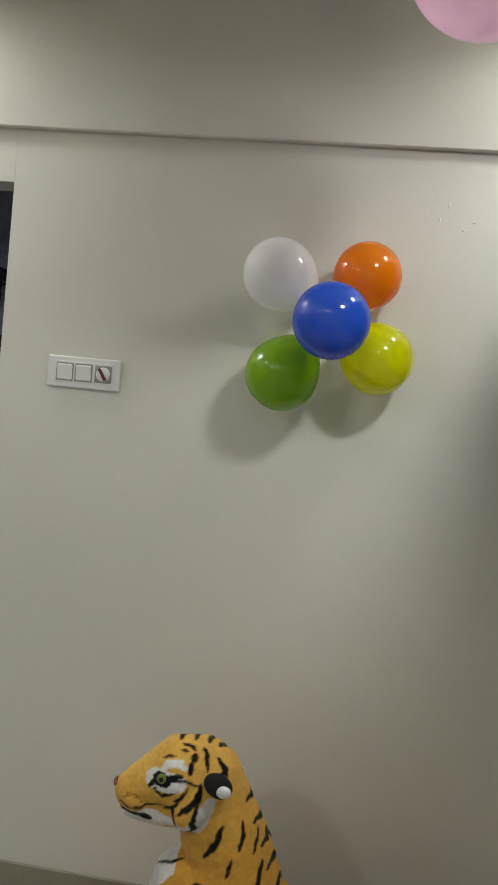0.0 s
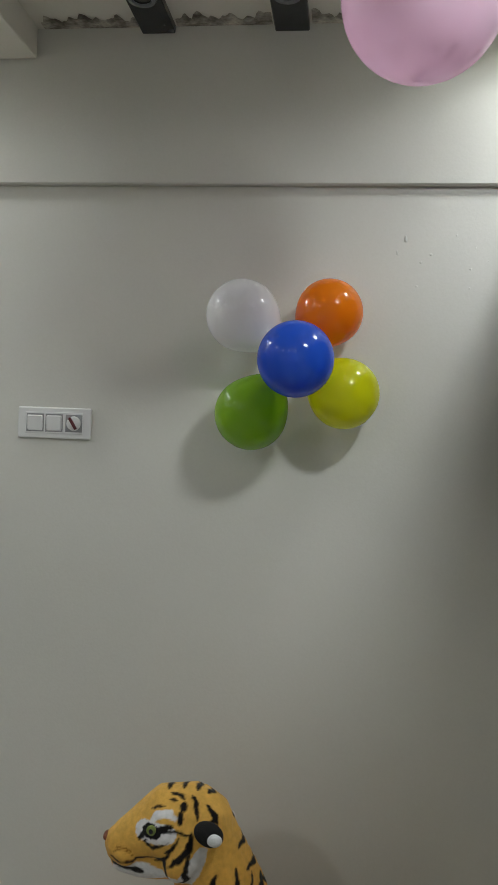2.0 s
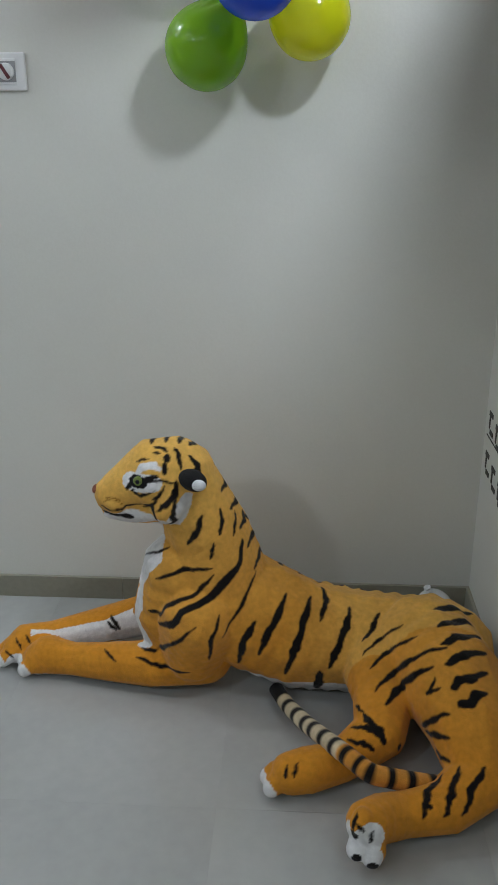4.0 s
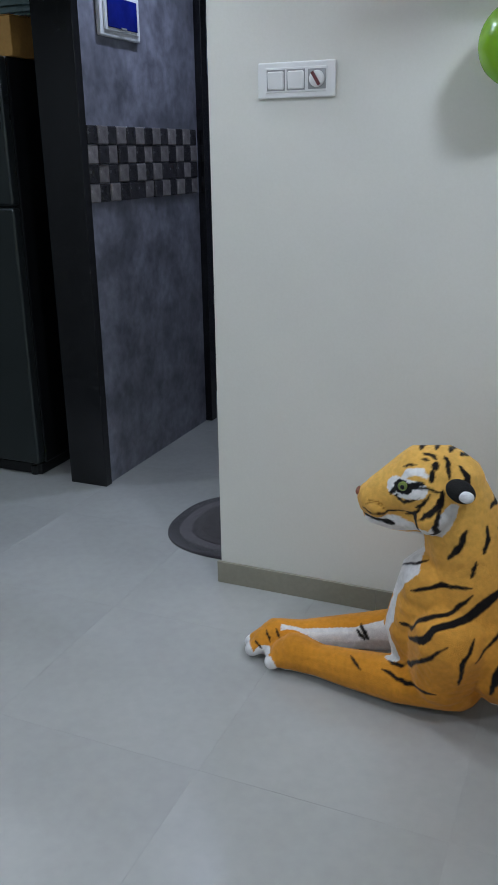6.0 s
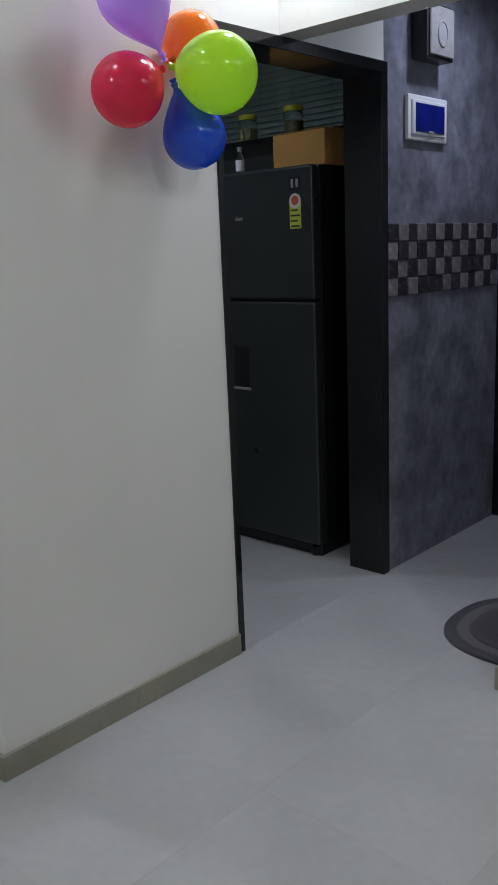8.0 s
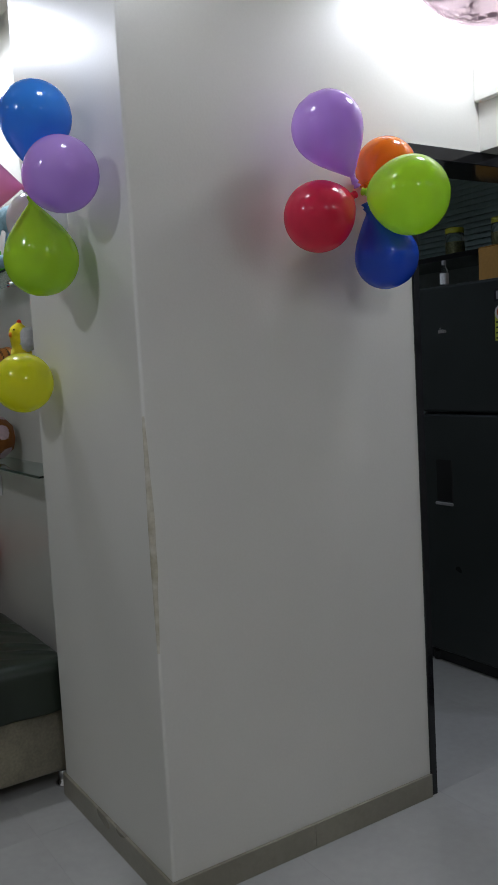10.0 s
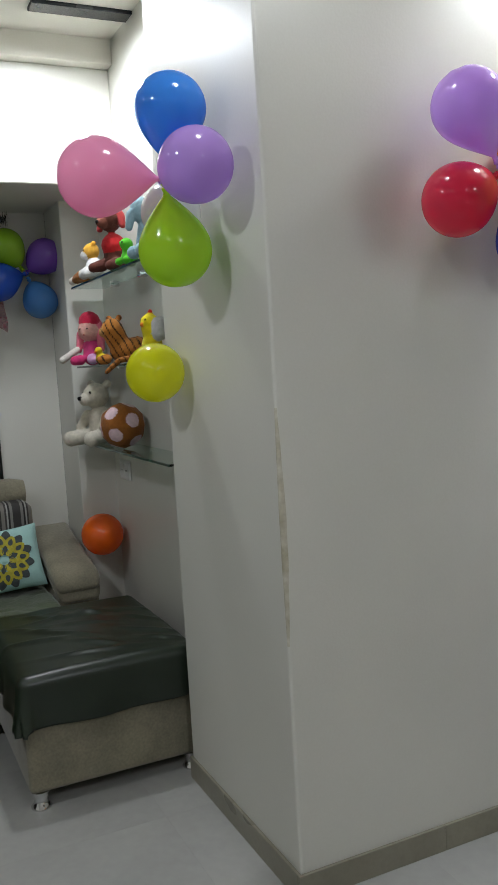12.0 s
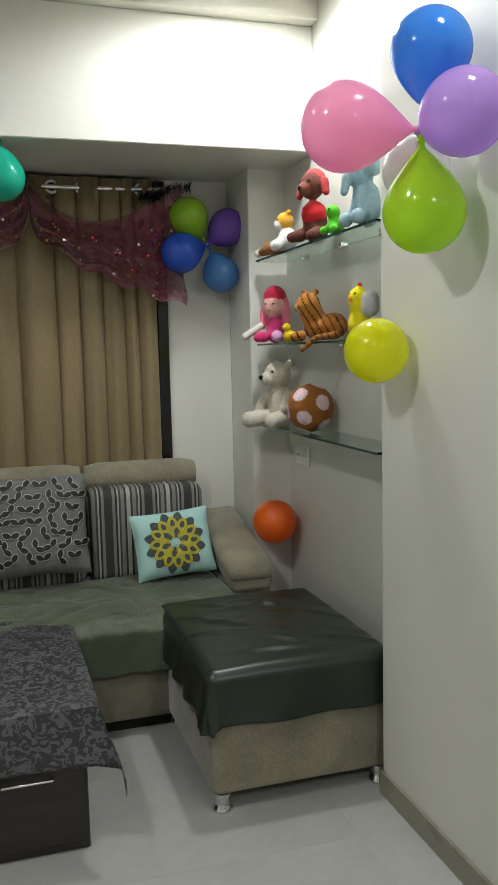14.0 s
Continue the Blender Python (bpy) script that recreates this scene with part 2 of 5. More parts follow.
# granite lining of the kitchen opening and of the passage door
setting("opening_jamb", box_bm(XL - 0.176, 1.985, 0, XL + 0.006, 2.012, LINTEL - 0.03, 0.002), GRANITE, "polished black granite jamb of the opening", "door frame")
setting("opening_pillar", box_bm(XL - 0.176, 2.905, 0, XL + 0.006, 2.95, LINTEL - 0.03, 0.002), GRANITE, "polished black granite jamb beside the tiled wall", "door frame")
setting("opening_head", box_bm(XL - 0.176, 1.985, LINTEL - 0.03, XL + 0.006, 2.95, LINTEL + 0.012, 0.002), GRANITE, "polished black granite lintel lining", "door frame")
setting("wall_stub", box_bm(XL - 0.17, 2.93, LINTEL + 0.012, XL - 0.006, 2.95, CEIL), GREYTILE, "end strip of the tiled wall", "wall")
setting("passage_door_jamb", box_bm(XL - 0.17, 3.94, 0, XL + 0.03, 4.0, LINTEL, 0.002), GRANITE, "black granite door frame at the passage end", "door frame")
setting("passage_door_head", box_bm(XL - 0.17, 4.0, LINTEL - 0.06, XL + 0.03, 4.75, LINTEL, 0.002), GRANITE, "black granite head of the passage door", "door frame")
DOORM = mat("blue_grey_door", srgb(150, 158, 176), 0.4, 0.08, 4, 40, 0.05)
door = setting("door_1", box_bm(XL - 0.1, 4.0, 0.01, XL - 0.06, 4.75, LINTEL - 0.06, 0.003), DOORM, "closed blue-grey door with a dark lower panel", "door")
part("door_panel", box_bm(XL - 0.058, 4.06, 0.1, XL - 0.05, 4.7, 1.75, 0.003), STRIPM, door)
part("door_handle", tube_bm([(XL - 0.04, 4.08, 1.02), (XL - 0.01, 4.08, 1.02), (XL - 0.01, 4.18, 1.02)], 0.008), mat("steel", (0.5, 0.5, 0.5), 0.25, 0.1, 30, 90, 0, 1.0), door)

# dark window in the east wall
WINF = mat("brown_window_frame", srgb(38, 32, 28), 0.35, 0.2, 12, 80, 0.05)
NIGHT = mat("night_glass", (0.006, 0.006, 0.008), 0.06, 0.2, 3, 20, 0.0)
win = setting("window_1", box_bm(XR + 0.05, 1.0, 1.33, XR + 0.06, 2.235, 2.25), NIGHT, "dark window at night with a brown frame", "window")
for nm, b in (("window_frame", (XR - 0.012, 2.185, 1.33, XR + 0.05, 2.235, 2.25)), ("window_frame", (XR - 0.012, 1.0, 1.33, XR + 0.05, 1.05, 2.25)),
              ("window_frame", (XR - 0.012, 1.05, 1.33, XR + 0.05, 2.185, 1.38)), ("window_frame", (XR - 0.012, 1.05, 2.2, XR + 0.05, 2.185, 2.25)), ("mullion", (XR, 1.6, 1.38, XR + 0.05, 1.635, 2.2))):
    part(nm, box_bm(*b, 0.004), WINF, win)

# grille-like sticker marks low on the east wall
MARK = mat("brown_marks", srgb(52, 46, 38), 0.6, 0.2, 20, 80, 0)
deco = tagged(new("wall_sticker"), "faded dark brown key-pattern sticker on the wall", "sticker")
for r in range(2):
    for c in range(8):
        y, z = 2.27 - c * 0.085, 0.655 - r * 0.12 - 0.012 * c
        part("bar", box_bm(XR - 0.0016, y - 0.045, z, XR, y, z + 0.014), MARK, deco)
        part("bar", box_bm(XR - 0.0016, y - 0.018, z - 0.036, XR, y - 0.006, z), MARK, deco)
        part("bar", box_bm(XR - 0.0016, y - 0.06, z - 0.05, XR, y - 0.02, z - 0.036), MARK, deco)
part("rule", box_bm(XR - 0.0014, 1.6, 0.592, XR, 2.28, 0.596), MARK, deco)

# ceiling strips with downlights
RIM = mat("white_lamp_rim", srgb(225, 225, 225), 0.35, 0.03, 10, 60, 0)
LENS = glow("lamp_lens", (1.0, 0.97, 0.92), 6)
LENS_DIM = mat("unlit_lamp", srgb(120, 122, 125), 0.2, 0.1, 30, 90, 0)


def downlight(x, y, z, lit=True):
    lamp = thing("downlight", x, y, z, "small round recessed white downlight in the ceiling" if lit else "small round downlight, switched off, in a dark strip", "downlight", "ceiling downlights")
    part("rim", lathe_bm([(0.024, -0.004), (0.026, -0.009), (0.036, -0.008), (0.04, 0.0), (0.024, 0.0)], 28, cap=False), RIM if lit else LENS_DIM, lamp, smooth=True)
    part("lens", lathe_bm([(0.0241, -0.0035), (0.0241, -0.001)], 24), LENS if lit else STRIPM, lamp)
    return lamp


for sx in (-0.505, -0.125):
    setting("ceiling_strip", box_bm(sx - 0.048, -0.2, CEIL - 0.022, sx + 0.048, YN - 0.022, CEIL + 0.01, 0.003), STRIPM, "dark grey strip set across the ceiling", "ceiling strip")
    downlight(sx, 2.09, CEIL - 0.0225, False)
setting("ceiling_strip", box_bm(-3.26, 0.80, 2.776, -3.175, YS, 2.80, 0.003), STRIPM, "dark grey strip in the sitting-room ceiling", "ceiling strip")
for lx, ly, lw in LAMPS:
    if lw > 3:
        downlight(lx, ly, 2.79 if lx < -1.95 else CEIL)

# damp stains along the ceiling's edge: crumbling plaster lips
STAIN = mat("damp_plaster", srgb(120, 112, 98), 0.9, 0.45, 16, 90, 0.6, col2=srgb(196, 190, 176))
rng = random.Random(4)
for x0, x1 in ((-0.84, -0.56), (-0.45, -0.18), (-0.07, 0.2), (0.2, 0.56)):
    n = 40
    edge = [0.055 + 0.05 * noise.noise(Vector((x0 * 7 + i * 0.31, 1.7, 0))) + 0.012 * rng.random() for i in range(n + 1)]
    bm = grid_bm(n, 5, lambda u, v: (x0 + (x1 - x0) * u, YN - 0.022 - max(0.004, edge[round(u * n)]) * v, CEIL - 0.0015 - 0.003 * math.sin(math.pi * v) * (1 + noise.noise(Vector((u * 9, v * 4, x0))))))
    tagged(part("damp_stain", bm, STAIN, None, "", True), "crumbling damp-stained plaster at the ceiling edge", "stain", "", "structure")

# passage wall: mosaic band
band = tagged(new("mosaic_band"), "chequered band of dark and grey mosaic tiles", "mosaic band", "", "structure")
size = 0.0737
meshes = {}
for key, m in (("d", MOS_D), ("l", MOS_L)):
    for tilt in (0, 1, 2):
        bm = box_bm(0, -size / 2 + 0.0015, -size / 2 + 0.0015, 0.011 + 0.003 * tilt, size / 2 - 0.0015, size / 2 - 0.0015, 0.004)
        meshes[key, tilt] = finish(bm, "mosaic_tile", m)
rng = random.Random(7)
for r in range(4):
    for c in range(13):
        ob = new("mosaic_tile", meshes["d" if (r + c + (rng.random() < 0.06)) % 2 else "l", rng.randrange(3)])
        ob.parent = band
        ob.matrix_basis = pose(XL - 0.008, 2.952 + size * (c + 0.55), 1.19 + size * (r + 0.5))

# scuffed plaster on the column's corner
SCUFF = mat("scuffed_plaster", srgb(186, 179, 155), 0.7, 0.15, 22, 90, 0.2, col2=srgb(204, 200, 184))
bm = bmesh.new()
rows = []
for k in range(61):
    z = 0.70 + 0.62 * k / 60
    fade = math.sin(math.pi * k / 60) * (0.75 + 0.5 * noise.noise(Vector((0, 0, z * 9))))
    rows.append([bm.verts.new(co) for co in ((XL - 0.0045 - 0.008 * fade, YC - 0.0004, z), (XL - 0.0033, YC + 0.0002, z), (XL - 0.0006, YC + 0.003, z), (XL + 0.0006, YC + 0.0045 + 0.013 * fade, z))])
for a, b in zip(rows, rows[1:]):
    for k in range(3):
        bm.faces.new((a[k], a[k + 1], b[k + 1], b[k]))
tagged(part("corner_scuff", bm, SCUFF, None, "", True), "brownish scuff along the column's worn corner", "wear mark", "", "structure")

# blistered plaster
rng = random.Random(9)
bm = bmesh.new()
for _ in range(60):
    z = rng.uniform(1.75, 2.2)
    x = XR - 0.025 - abs(rng.gauss(0, 0.012)) if rng.random() < 0.7 else XR - rng.uniform(0.05, 0.4)
    if x < XR - 0.06:
        z = rng.uniform(1.95, 2.12)
    r = rng.uniform(0.0015, 0.005)
    ball_bm(x, YN, z, r, r * 0.45, r * rng.uniform(0.8, 2.2), None, 8, 6, bm)
tagged(part("plaster_blisters", bm, PAINT, None, "", True), "blistered paint near the wall corner", "wear mark", "", "stuff")

# ---- balloons ----
def latex(name, col, clear=0.35, see=0.16):
    """Stretched rubber: glossy, and light shines through it."""
    m = bpy.data.materials.new(name)
    m.use_nodes = True
    nt = m.node_tree
    bs, out = nt.nodes["Principled BSDF"], nt.nodes["Material Output"]
    tc, nz, ramp = nt.nodes.new("ShaderNodeTexCoord"), nt.nodes.new("ShaderNodeTexNoise"), nt.nodes.new("ShaderNodeValToRGB")
    nz.inputs["Scale"].default_value = 9
    ramp.color_ramp.elements[0].color = (*(c * 0.88 for c in col), 1)
    ramp.color_ramp.elements[1].color = (*(min(1, c * 1.1) for c in col), 1)
    nt.links.new(tc.outputs["Object"], nz.inputs["Vector"])
    nt.links.new(nz.outputs["Fac"], ramp.inputs["Fac"])
    nt.links.new(ramp.outputs["Color"], bs.inputs["Base Color"])
    bs.inputs["Roughness"].default_value = 0.13
    bs.inputs["Coat Weight"].default_value = 0.5
    bs.inputs["Coat Roughness"].default_value = 0.04
    tr, mx = nt.nodes.new("ShaderNodeBsdfTranslucent"), nt.nodes.new("ShaderNodeMixShader")
    nt.links.new(ramp.outputs["Color"], tr.inputs["Color"])
    mx.inputs["Fac"].default_value = clear
    nt.links.new(bs.outputs["BSDF"], mx.inputs[1])
    nt.links.new(tr.outputs["BSDF"], mx.inputs[2])
    last = mx
    if see:
        tp, last = nt.nodes.new("ShaderNodeBsdfTransparent"), nt.nodes.new("ShaderNodeMixShader")
        tp.inputs["Color"].default_value = (*col, 1)
        last.inputs["Fac"].default_value = see
        nt.links.new(mx.outputs["Shader"], last.inputs[1])
        nt.links.new(tp.outputs["BSDF"], last.inputs[2])
    nt.links.new(last.outputs["Shader"], out.inputs["Surface"])
    return m


LATEX = {k: latex("latex_" + k, srgb(*c), q, 0.04 if k == "white" else 0.13) for k, c, q in (
    ("white", (250, 249, 252), 0.4), ("orange", (250, 146, 20), 0.35), ("green", (160, 210, 40), 0.3), ("yellow", (236, 238, 20), 0.35),
    ("blue", (54, 104, 226), 0.3), ("purple", (216, 180, 250), 0.35), ("red", (240, 60, 100), 0.35), ("lime", (204, 242, 60), 0.45),
    ("sky blue", (80, 160, 240), 0.35), ("pink", (255, 184, 214), 0.45), ("violet", (130, 84, 196), 0.25), ("pale blue", (84, 146, 214), 0.25),
    ("teal", (40, 190, 160), 0.3), ("soft pink", (255, 208, 234), 0.55), ("vivid orange", (248, 112, 16), 0.3))}


def balloon_profile(r, stretch):
    """Radius and height from the knot (0) to the crown, for a pear with widest radius r."""
    length = 2 * r * stretch
    pts = [(0.006, -0.006), (0.011, -0.004), (0.0085, 0.002), (0.007, 0.008)]
    for i in range(1, 30):
        u = i / 30
        a = math.acos(1 - 2 * u)
        k = min(0.95, 3.2 * (stretch - 1))
        pear = math.sin(math.pi / 2 * u / 0.62) ** 1.15 if u < 0.62 else math.sqrt(max(0, 1 - ((u - 0.62) / 0.38) ** 2))
        w = math.sin(a) * (1 - k) + pear * k
        pts.append((max(0.006, r * w), 0.008 + length * u))
    pts.append((0.002, 0.008 + length))
    return pts


def balloon(x, y, z, r, colour, toward, stretch=1.12, where="", group=""):
    """x, y, z: its middle. toward: the way from its knot to its crown."""
    d = Vector(toward).normalized()
    half = r * stretch
    base = Vector((x, y, z)) - d * (half + 0.008)
    ob = new("balloon", finish(lathe_bm(balloon_profile(r, stretch), 40), "balloon", LATEX[colour], True))
    ob.matrix_basis = Matrix.Translation(base) @ d.to_track_quat("Z", "Y").to_matrix().to_4x4()
    tagged(ob, f"glossy {colour} party balloon {where}", "balloon", group)
    part("knot", lathe_bm([(0.004, 0.004), (0.0095, -0.001), (0.0095, -0.004), (0.006, -0.007), (0.011, -0.016), (0.010, -0.017), (0.004, -0.010)], 14), LATEX[colour], ob, smooth=True)
    return ob


def cluster(knot, items, where, group):
    k = Vector(knot)
    for x, y, z, r, colour, stretch in items:
        balloon(x, y, z, r, colour, Vector((x, y, z)) - k, stretch, where, group)


cluster((-0.075, 2.16, 1.752), [
    (-0.212, 2.19, 1.853, 0.099, "white", 1.12), (0.004, 2.19, 1.864, 0.09, "orange", 1.12), (-0.182, 2.19, 1.607, 0.099, "green", 1.12),
    (0.052, 2.19, 1.662, 0.095, "yellow", 1.06), (-0.063, 2.02, 1.731, 0.096, "blue", 1.04)], "taped to the wall in a bunch", "balloon bunch above the tiger")
cluster((-1.74, 1.675, 1.895), [
    (-1.735, 1.582, 2.03, 0.096, "purple", 1.3), (-1.735, 1.538, 1.825, 0.095, "red", 1.15), (-1.775, 1.80, 1.972, 0.088, "orange", 1.12),
    (-1.73, 1.745, 1.738, 0.09, "blue", 1.25), (-1.60, 1.715, 1.861, 0.105, "lime", 1.1)], "taped up beside the kitchen opening", "balloon bunch by the kitchen")
cluster((-2.10, 0.865, 1.925), [
    (-2.12, 0.90, 2.09, 0.095, "sky blue", 1.22), (-2.16, 0.735, 1.937, 0.103, "pink", 1.3), (-2.0, 0.912, 1.938, 0.096, "purple", 1.05),
    (-2.15, 0.90, 1.775, 0.10, "lime", 1.26), (-2.24, 0.93, 1.87, 0.085, "white", 1.1)], "in a bunch on the column", "balloon bunch on the column")
balloon(-2.483, 0.935, 1.42, 0.092, "yellow", (1, -0.3, 0.1), 1.04, "taped alone to the column")
cluster((-4.05, 0.865, 1.905), [
    (-4.05, 0.786, 2.018, 0.088, "green", 1.1), (-4.02, 0.75, 1.869, 0.09, "blue", 1.2), (-4.06, 0.955, 1.979, 0.085, "violet", 1.12),
    (-4.06, 0.922, 1.783, 0.083, "pale blue", 1.1)], "in a bunch beside the curtain", "balloon bunch by the curtain")
balloon(-3.6, -0.027, 2.09, 0.088, "teal", (-0.1, 0, -1), 1.12, "hanging under the beam")
balloon(-3.76, 1.06, 0.676, 0.097, "vivid orange", (0.9, -0.3, 0.35), 1.1, "between the sofa arm and the wall")
balloon(0.46, 2.2, 0.064, 0.058, "white", (0.3, 0.2, -0.9), 1.06, "lying on the floor behind the tiger")

# two large printed balloons that hang from the ceiling
INK = mat("balloon_print", srgb(140, 74, 106), 0.4, 0.1, 30, 90, 0)


def printed(text, size, r, turn, tilt, spin, parent, material):
    """Lays built-in lettering on a sphere of radius r round the origin."""
    cu = bpy.data.curves.new("lettering", "FONT")
    cu.body, cu.size, cu.align_x, cu.align_y, cu.resolution_u = text, size, "CENTER", "CENTER", 3
    tmp = new("lettering_tmp", cu)
    me = bpy.data.meshes.new_from_object(tmp.evaluated_get(bpy.context.evaluated_depsgraph_get()))
    bpy.data.objects.remove(tmp)
    bm = bmesh.new()
    bm.from_mesh(me)
    bmesh.ops.subdivide_edges(bm, edges=[e for e in bm.edges if e.calc_length() > 0.008], cuts=2)
    rot = Euler((radians(tilt), 0, radians(turn))).to_matrix() @ Euler((0, radians(spin), 0)).to_matrix()
    for v in bm.verts:
        lon, lat = v.co.x / r, v.co.y / r
        v.co = rot @ (Vector((math.sin(lon) * math.cos(lat), -math.cos(lon) * math.cos(lat), math.sin(lat))) * (r * 1.012 + 0.0012))
        v.co.z *= 1.065
    bpy.data.meshes.remove(me)
    return part("lettering", bm, material, parent)


CEILING_HOOK = mat("thread", srgb(200, 190, 195), 0.6, 0.1, 50, 100, 0)
for x, y, z, r, colour, clear, faces in ((0.18, 1.50, 2.362, 0.15, "soft pink", 0.5, 168), (-0.935, 1.285, 2.158, 0.15, "soft pink", 0.62, 214)):
    big = thing("hanging_balloon", x, y, z, "large pink printed birthday balloon hanging from the ceiling", "balloon", "hanging printed balloons")
    skin = latex("pale_pink_latex", srgb(255, 226, 242), 0.62, 0.3) if faces < 200 else latex("clear_pink_latex", srgb(252, 238, 244), 0.6, 0.5)
    part("skin", lathe_bm([(max(0.004, p[0]), p[1] - r * 1.06) for p in balloon_profile(r, 1.06)], 48, pose(0, 0, 0, 180)), skin, big, smooth=True)
    part("thread", tube_bm([(0, 0, r), (0, 0, (CEIL - z) if CEIL - z > r else r + 0.01)], 0.0012, 5), CEILING_HOOK, big)
    for text, size, dz, turn in () if faces < 200 else (("HAPPY", 0.05, -52, 0), ("Birthday", 0.038, -30, 4), ("HAPPY", 0.05, -50, 120), ("Birthday", 0.038, -28, 124), ("HAPPY", 0.05, -52, 240), ("Birthday", 0.038, -30, 244)):
        printed(text, size, r * 1.0, turn + faces - 180, -dz, 180, big, INK)
    rng = random.Random(int(r * 1000))
    bm = bmesh.new()
    for _ in range(60 if faces > 200 else 22):
        a, e = rng.uniform(0, 6.28), rng.uniform(-1.45, 0.4 if faces > 200 else -0.9)
        p = Vector((math.cos(a) * math.cos(e), math.sin(a) * math.cos(e), math.sin(e)))
        bmesh.ops.create_circle(bm, cap_ends=True, radius=rng.choice((0.002, 0.003, 0.006)), segments=8, matrix=Matrix.Translation(Vector((p.x, p.y, p.z * 1.066)) * (r * 1.006 + 0.001)) @ p.to_track_quat("Z", "Y").to_matrix().to_4x4())
    for _ in range(16 if faces > 200 else 7):
        a, e, sp, rad = rng.uniform(0, 6.28), rng.uniform(-1.3, -0.2 if faces > 200 else -0.95), rng.uniform(0, 6.28), rng.uniform(0.007, 0.012)
        p = Vector((math.cos(a) * math.cos(e), math.sin(a) * math.cos(e), math.sin(e)))
        m = Matrix.Translation(Vector((p.x, p.y, p.z * 1.066)) * (r * 1.006 + 0.001)) @ p.to_track_quat("Z", "Y").to_matrix().to_4x4()
        for k in range(8):
            b0, b1 = sp + 0.42 * k, sp + 0.42 * (k + 1)
            w0, w1 = 0.0016 * math.sin(math.pi * k / 8) + 0.0004, 0.0016 * math.sin(math.pi * (k + 1) / 8) + 0.0004
            bm.faces.new([bm.verts.new(m @ Vector(((rad + w) * math.cos(b), (rad + w) * math.sin(b), 0))) for b, w in ((b0, w0), (b1, w1), (b1, -w1), (b0, -w0))])
    tagged(part("printed_dots", bm, INK, big), kind="stuff")
    part("crown_spot", ball_bm(0, 0, -r * 1.055, 0.009, 0.009, 0.003), INK, big)

# ---- plush toys ----
def smooth_union(name, limbs, voxel):
    """One skin over round limbs: each is a row of (x, y, z, radius)."""
    bm = bmesh.new()
    for limb in limbs:
        for (ax, ay, az, ar), (bx, by, bz, br) in zip(limb, limb[1:] or limb):
            a, b = Vector((ax, ay, az)), Vector((bx, by, bz))
            steps = max(1, int((b - a).length / (0.3 * min(ar, br))))
            for i in range(steps + 1):
                u = i / steps
                bmesh.ops.create_icosphere(bm, subdivisions=2, radius=ar + (br - ar) * u, matrix=Matrix.Translation(a.lerp(b, u)))
    me = bpy.data.meshes.new(name)
    bm.to_mesh(me)
    bm.free()
    tmp = new(name + "_tmp", me)
    rm = tmp.modifiers.new("skin", "REMESH")
    rm.mode, rm.voxel_size = "VOXEL", voxel
    sm = tmp.modifiers.new("smooth", "SMOOTH")
    sm.factor, sm.iterations = 0.5, 6
    out = bpy.data.meshes.new_from_object(tmp.evaluated_get(bpy.context.evaluated_depsgraph_get()))
    bpy.data.objects.remove(tmp)
    bpy.data.meshes.remove(me)
    out.name = name
    out.polygons.foreach_set("use_smooth", [True] * len(out.polygons))
    return out


def points_of(me):
    co = np.empty(len(me.vertices) * 3)
    me.vertices.foreach_get("co", co)
    return co.reshape(-1, 3)


def paint(me, rgb):
    at = me.color_attributes.new("fur", "FLOAT_COLOR", "POINT")
    at.data.foreach_set("color", np.hstack([rgb, np.ones((len(rgb), 1))]).ravel())


